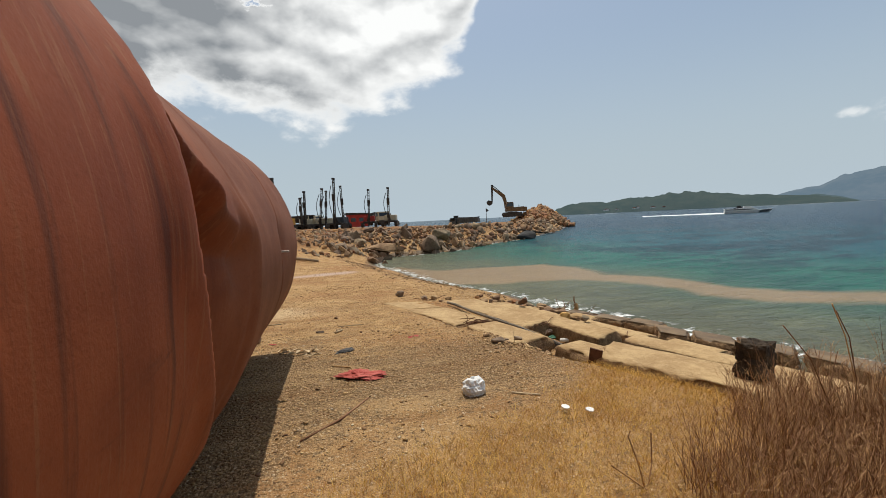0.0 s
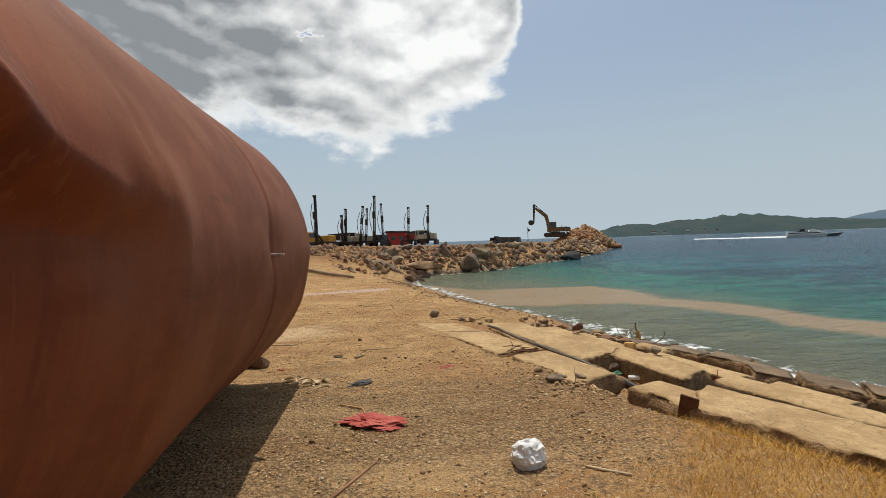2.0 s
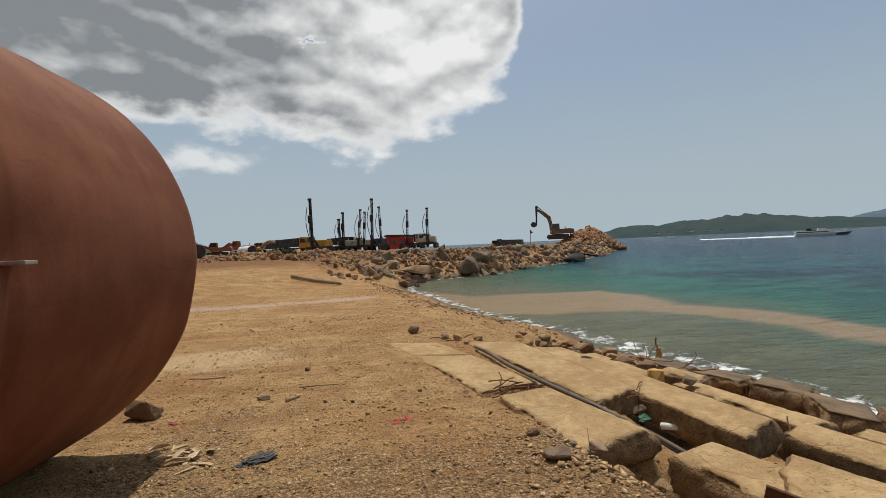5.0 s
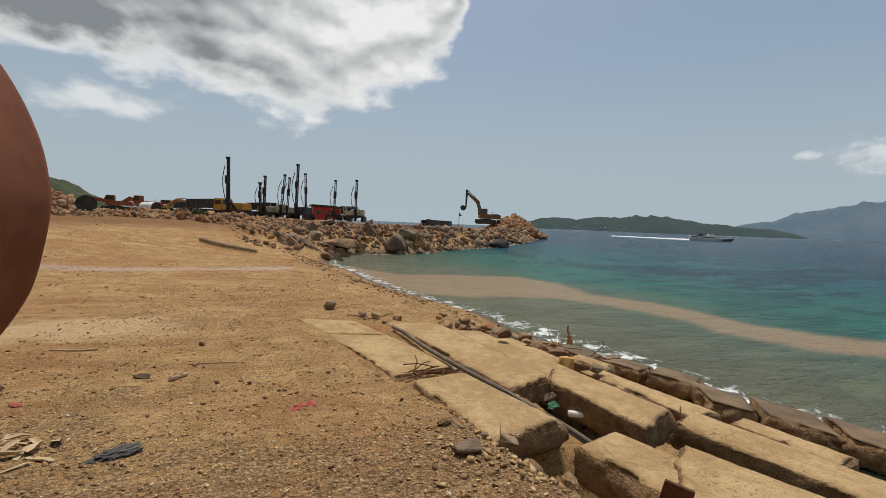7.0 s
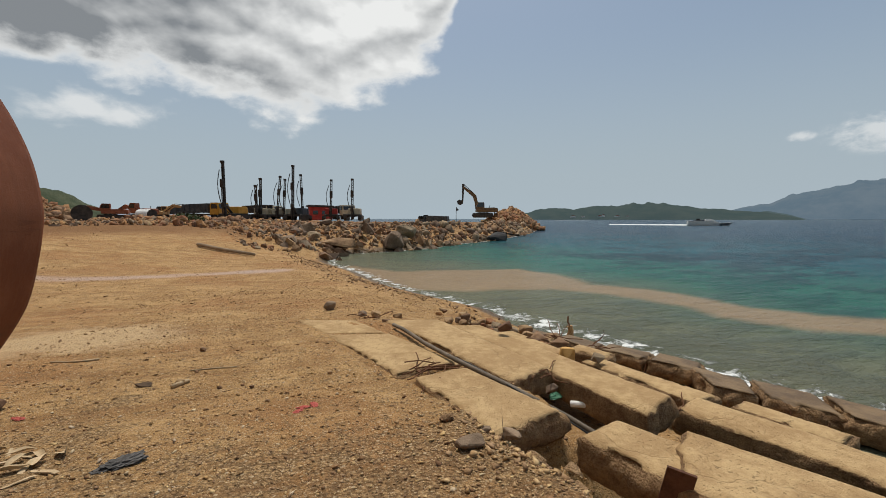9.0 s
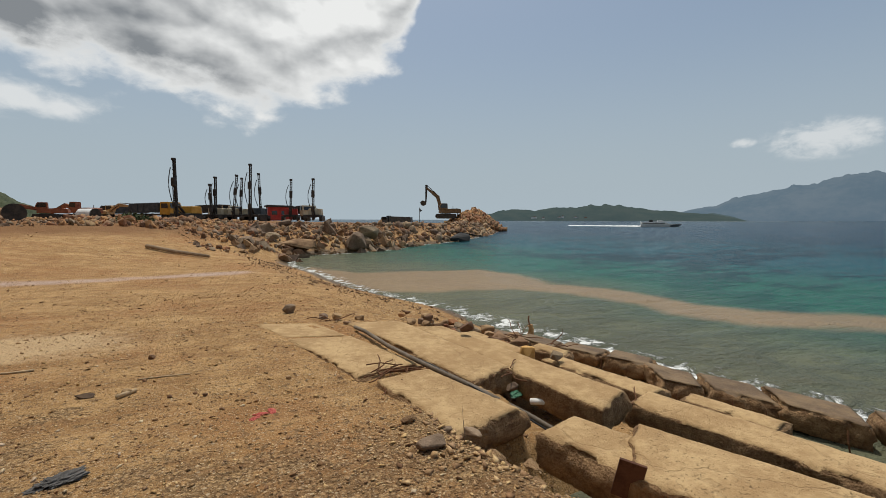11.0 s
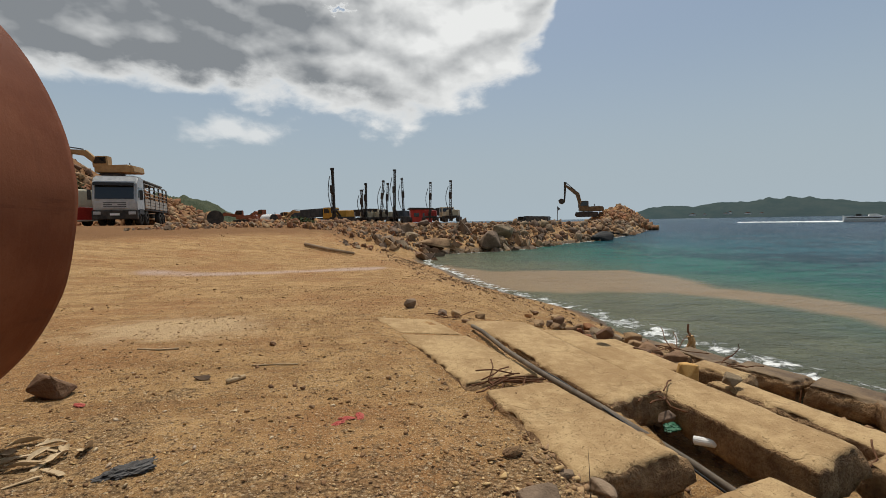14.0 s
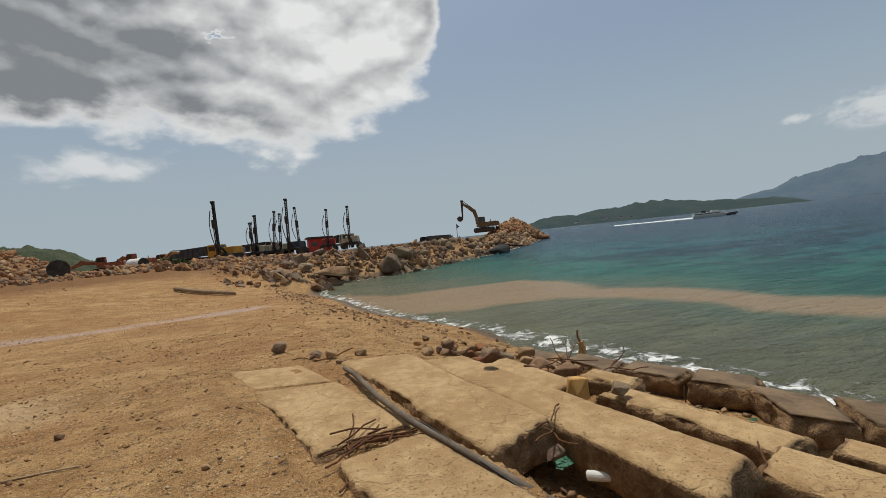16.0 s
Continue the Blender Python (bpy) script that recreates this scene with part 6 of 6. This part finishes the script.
for k, (x, y) in enumerate([(-0.15, 5.19), (-0.2, 5.1), (-0.07, 5.24), (-2.37, 5.68)]):
    crumple("red_scrap", pose(x, y, gz(x, y) + 0.008, 0, 0, 50 * k), 0.045, (1.4, 0.6, 0.18), REDCLOTH, "torn scrap of faded red cloth", "scrap", 20 + k, 0.5, 3)

# grey hose pipe along the slabs
HOSE = plain("grey_pvc", (0.11, 0.085, 0.062), (0.19, 0.15, 0.11), 5, 0.75, bump=0.15)
way = [(1.08, 8.0, -0.11), (1.17, 7.65, -0.1), (1.32, 6.85, -0.11), (1.5, 6.14, -0.11), (1.82, 5.42, -0.17), (2.17, 4.86, -0.3), (2.36, 4.6, -0.4), (2.62, 4.25, -0.46), (2.95, 4.1, -0.5)]
fine = []
for a, b in zip(way, way[1:]):
    fine += [tuple(Vector(a).lerp(Vector(b), k / 4)) for k in range(4)]
hose = part("hose_pipe", tube(fine + [way[-1]], 0.027, 12), HOSE, smooth=True)
tagged(hose, "dusty grey plastic hose pipe running between slabs", "hose")
cable = [(1.45, 6.3, -0.09), (1.6, 5.95, -0.1), (1.85, 5.3, -0.17), (2.1, 4.85, -0.28), (2.35, 4.45, -0.42)]
tagged(part("cable", tube(cable, 0.008, 6), BLACKPLASTIC, smooth=True), "thin black cable beside the hose pipe", "cable")

# bars that stick out of the slabs
r = random.Random(5)


def bars(cx, cy, cz, count, length, label, flat=0.3, heading=None):
    th = thing("reinforcing_bars", pose(cx, cy, cz), label, "rebar")
    for _ in range(count):
        a = r.uniform(0, math.tau) if heading is None else radians(heading) + r.gauss(0, 0.5)
        p = Vector((r.uniform(-0.12, 0.12), r.uniform(-0.1, 0.1), 0))
        pts = [p]
        d = Vector((math.cos(a), math.sin(a), r.uniform(0, flat)))
        for k in range(5):
            d = (d + Vector((r.gauss(0, 0.25), r.gauss(0, 0.25), r.gauss(-0.06, 0.12)))).normalized()
            q = pts[-1] + d * length * r.uniform(0.6, 1.1) / 5
            q.z = max(q.z, -0.03)
            pts.append(q)
        part("bar", tube(pts, 0.007, 6), REBAR, th)
    return th


bars(1.05, 5.98, -0.14, 9, 0.55, "tangle of thin rusted reinforcing bars on a slab joint", 0.1, 15)
bars(1.32, 6.08, -0.13, 7, 0.5, "rusted reinforcing bars between two slabs", 0.1, 190)
bars(3.95, 8.05, -0.55, 7, 0.6, "bent rusted reinforcing bars over boulders", 0.7)
bars(4.4, 7.6, -0.62, 6, 0.5, "rusted bars sticking from a wet slab", 0.5)
bars(0.85, 8.75, -0.16, 5, 0.4, "rusted bars in the slab gap", 0.3)
bars(3.6, 4.95, -0.45, 4, 0.35, "rusted bars at a slab's end", 0.5)
bars(2.55, 5.75, -0.22, 4, 0.35, "rusted bars curling from a broken slab end", 0.3)
for x, y in ((5.05, 7.12), (5.2, 7.0), (5.35, 6.75), (5.0, 5.62), (5.6, 4.85), (5.95, 4.2), (4.75, 7.6), (5.5, 5.2)):
    pts = [(x, y, -0.82), (x - 0.04, y - 0.03, -0.95), (x - 0.02, y - 0.05, -1.12)]
    tagged(part("bent_bar", tube(pts, 0.009, 6), REBAR), "rusted bar hanging from a wet slab's edge", "rebar", "bars under the wet slabs")
plate = part("steel_plate", box((-0.085, -0.01, -0.15), (0.085, 0.01, 0.15), 0.003), plain("brown_plate", (0.08, 0.035, 0.022), (0.14, 0.065, 0.04), 8, 0.8, 0.2, bump=0.3))
plate.matrix_world = pose(2.16, 3.6, -0.2, 12, 10, -42)
tagged(plate, "rusty brown steel plate leaning on a slab", "plate")
# driftwood stump on the outermost slab
stump = thing("driftwood_stump", pose(5.05, 9.3, -0.86), "dark driftwood stump with a broken branch", "stump")
part("trunk", tube([(0, 0, -0.1), (0.02, 0, 0.05), (0.0, 0.02, 0.13)], 0.07, 9, 0.25, r), TWIG, stump)
part("branch", tube([(0, 0, 0.1), (-0.04, 0.03, 0.22), (-0.02, 0.05, 0.33)], 0.018, 6), TWIG, stump)
# plastic rubbish in the gap
bottle = thing("plastic_bottle", pose(2.62, 5.5, -0.5, 80, 0, 40), "crushed white plastic bottle among stones", "bottle")
bm = bmesh.new()
rod(bm, (0, 0, 0), (0, 0, 0.15), 0.035, 14)
rod(bm, (0, 0, 0.15), (0, 0, 0.19), 0.034, 14, 0.014)
part("body", bm, BAGWHITE, bottle)
bm = bmesh.new()
rod(bm, (0, 0, 0.19), (0, 0, 0.21), 0.016, 10)
part("cap", bm, DARKBLUE, bottle)
crumple("plastic_crate_scrap", pose(2.6, 5.75, -0.5, 0, 0, 30), 0.1, (1.3, 0.8, 0.35), plain("green_plastic", (0.03, 0.11, 0.06), (0.05, 0.17, 0.1), 8, 0.5), "broken green plastic scrap between slabs", "plastic", 9)
crumple("fishing_net", pose(4.95, 6.3, -0.98), 0.16, (1.6, 0.6, 0.25), plain("green_net", (0.02, 0.07, 0.04), (0.05, 0.14, 0.08), 20, 0.9, bump=0.8, local=True), "tangled green fishing net under a wet slab", "net", 13, 0.5)

# green scrub by the rubble and by the truck
LEAF = plain("dusty_leaf", (0.035, 0.055, 0.02), (0.085, 0.1, 0.04), 2, 0.8, bump=0, per=0.4)


def bush(cx, cy, cz, rx, rz, count, label, seed, leaf=0.1):
    g = np.random.RandomState(seed)
    holder = thing("bush", pose(cx, cy, cz), label, "bush")
    d = g.normal(size=(count, 3))
    d /= np.linalg.norm(d, axis=1)[:, None]
    d[:, 2] = np.abs(d[:, 2])
    lump = 0.75 + 0.35 * fbm(d[:, 0] * 2 + seed, d[:, 1] * 2 + d[:, 2] * 2, 1.3, 3, seed)
    c = d * (lump * g.uniform(0.45, 1, count) ** 0.5)[:, None] * [rx, rx, rz]
    a, b = g.normal(size=(count, 3)), g.normal(size=(count, 3))
    a, b = a / np.linalg.norm(a, axis=1)[:, None] * leaf, b / np.linalg.norm(b, axis=1)[:, None] * leaf * 0.5
    co = np.stack([c - a, c + b, c + a, c - b], 1).reshape(-1, 3)
    k = np.arange(count)[:, None] * 4
    me = bpy.data.meshes.new("crown")
    me.from_pydata(co.tolist(), [], (k + [0, 1, 2, 3]).tolist())
    me.materials.append(LEAF)
    crown = new("crown", me)
    crown.parent = holder
    limbs = bmesh.new()
    for _ in range(7):
        an = g.uniform(0, math.tau)
        rod(limbs, (0, 0, -0.1), (rx * 0.5 * math.cos(an), rx * 0.5 * math.sin(an), rz * 0.7), 0.03 * rx, 5, 0.01)
    part("limb", limbs, TWIG, holder)


bx, by = 0.05 - 34 * math.sin(radians(14.6)), 1.5 + 34 * math.cos(radians(14.6))
bush(bx, by, gz(bx, by), 1.7, 0.7, 1500, "low dusty green bush on the rubble", 3, 0.09)
bx, by = 0.65 - 47 * math.sin(radians(39.4)), 2.33 + 47 * math.cos(radians(39.4))
bush(bx, by, gz(bx, by) - 0.3, 2.6, 3.6, 3600, "dark green tree-like bush at the quarry's foot", 4, 0.16)
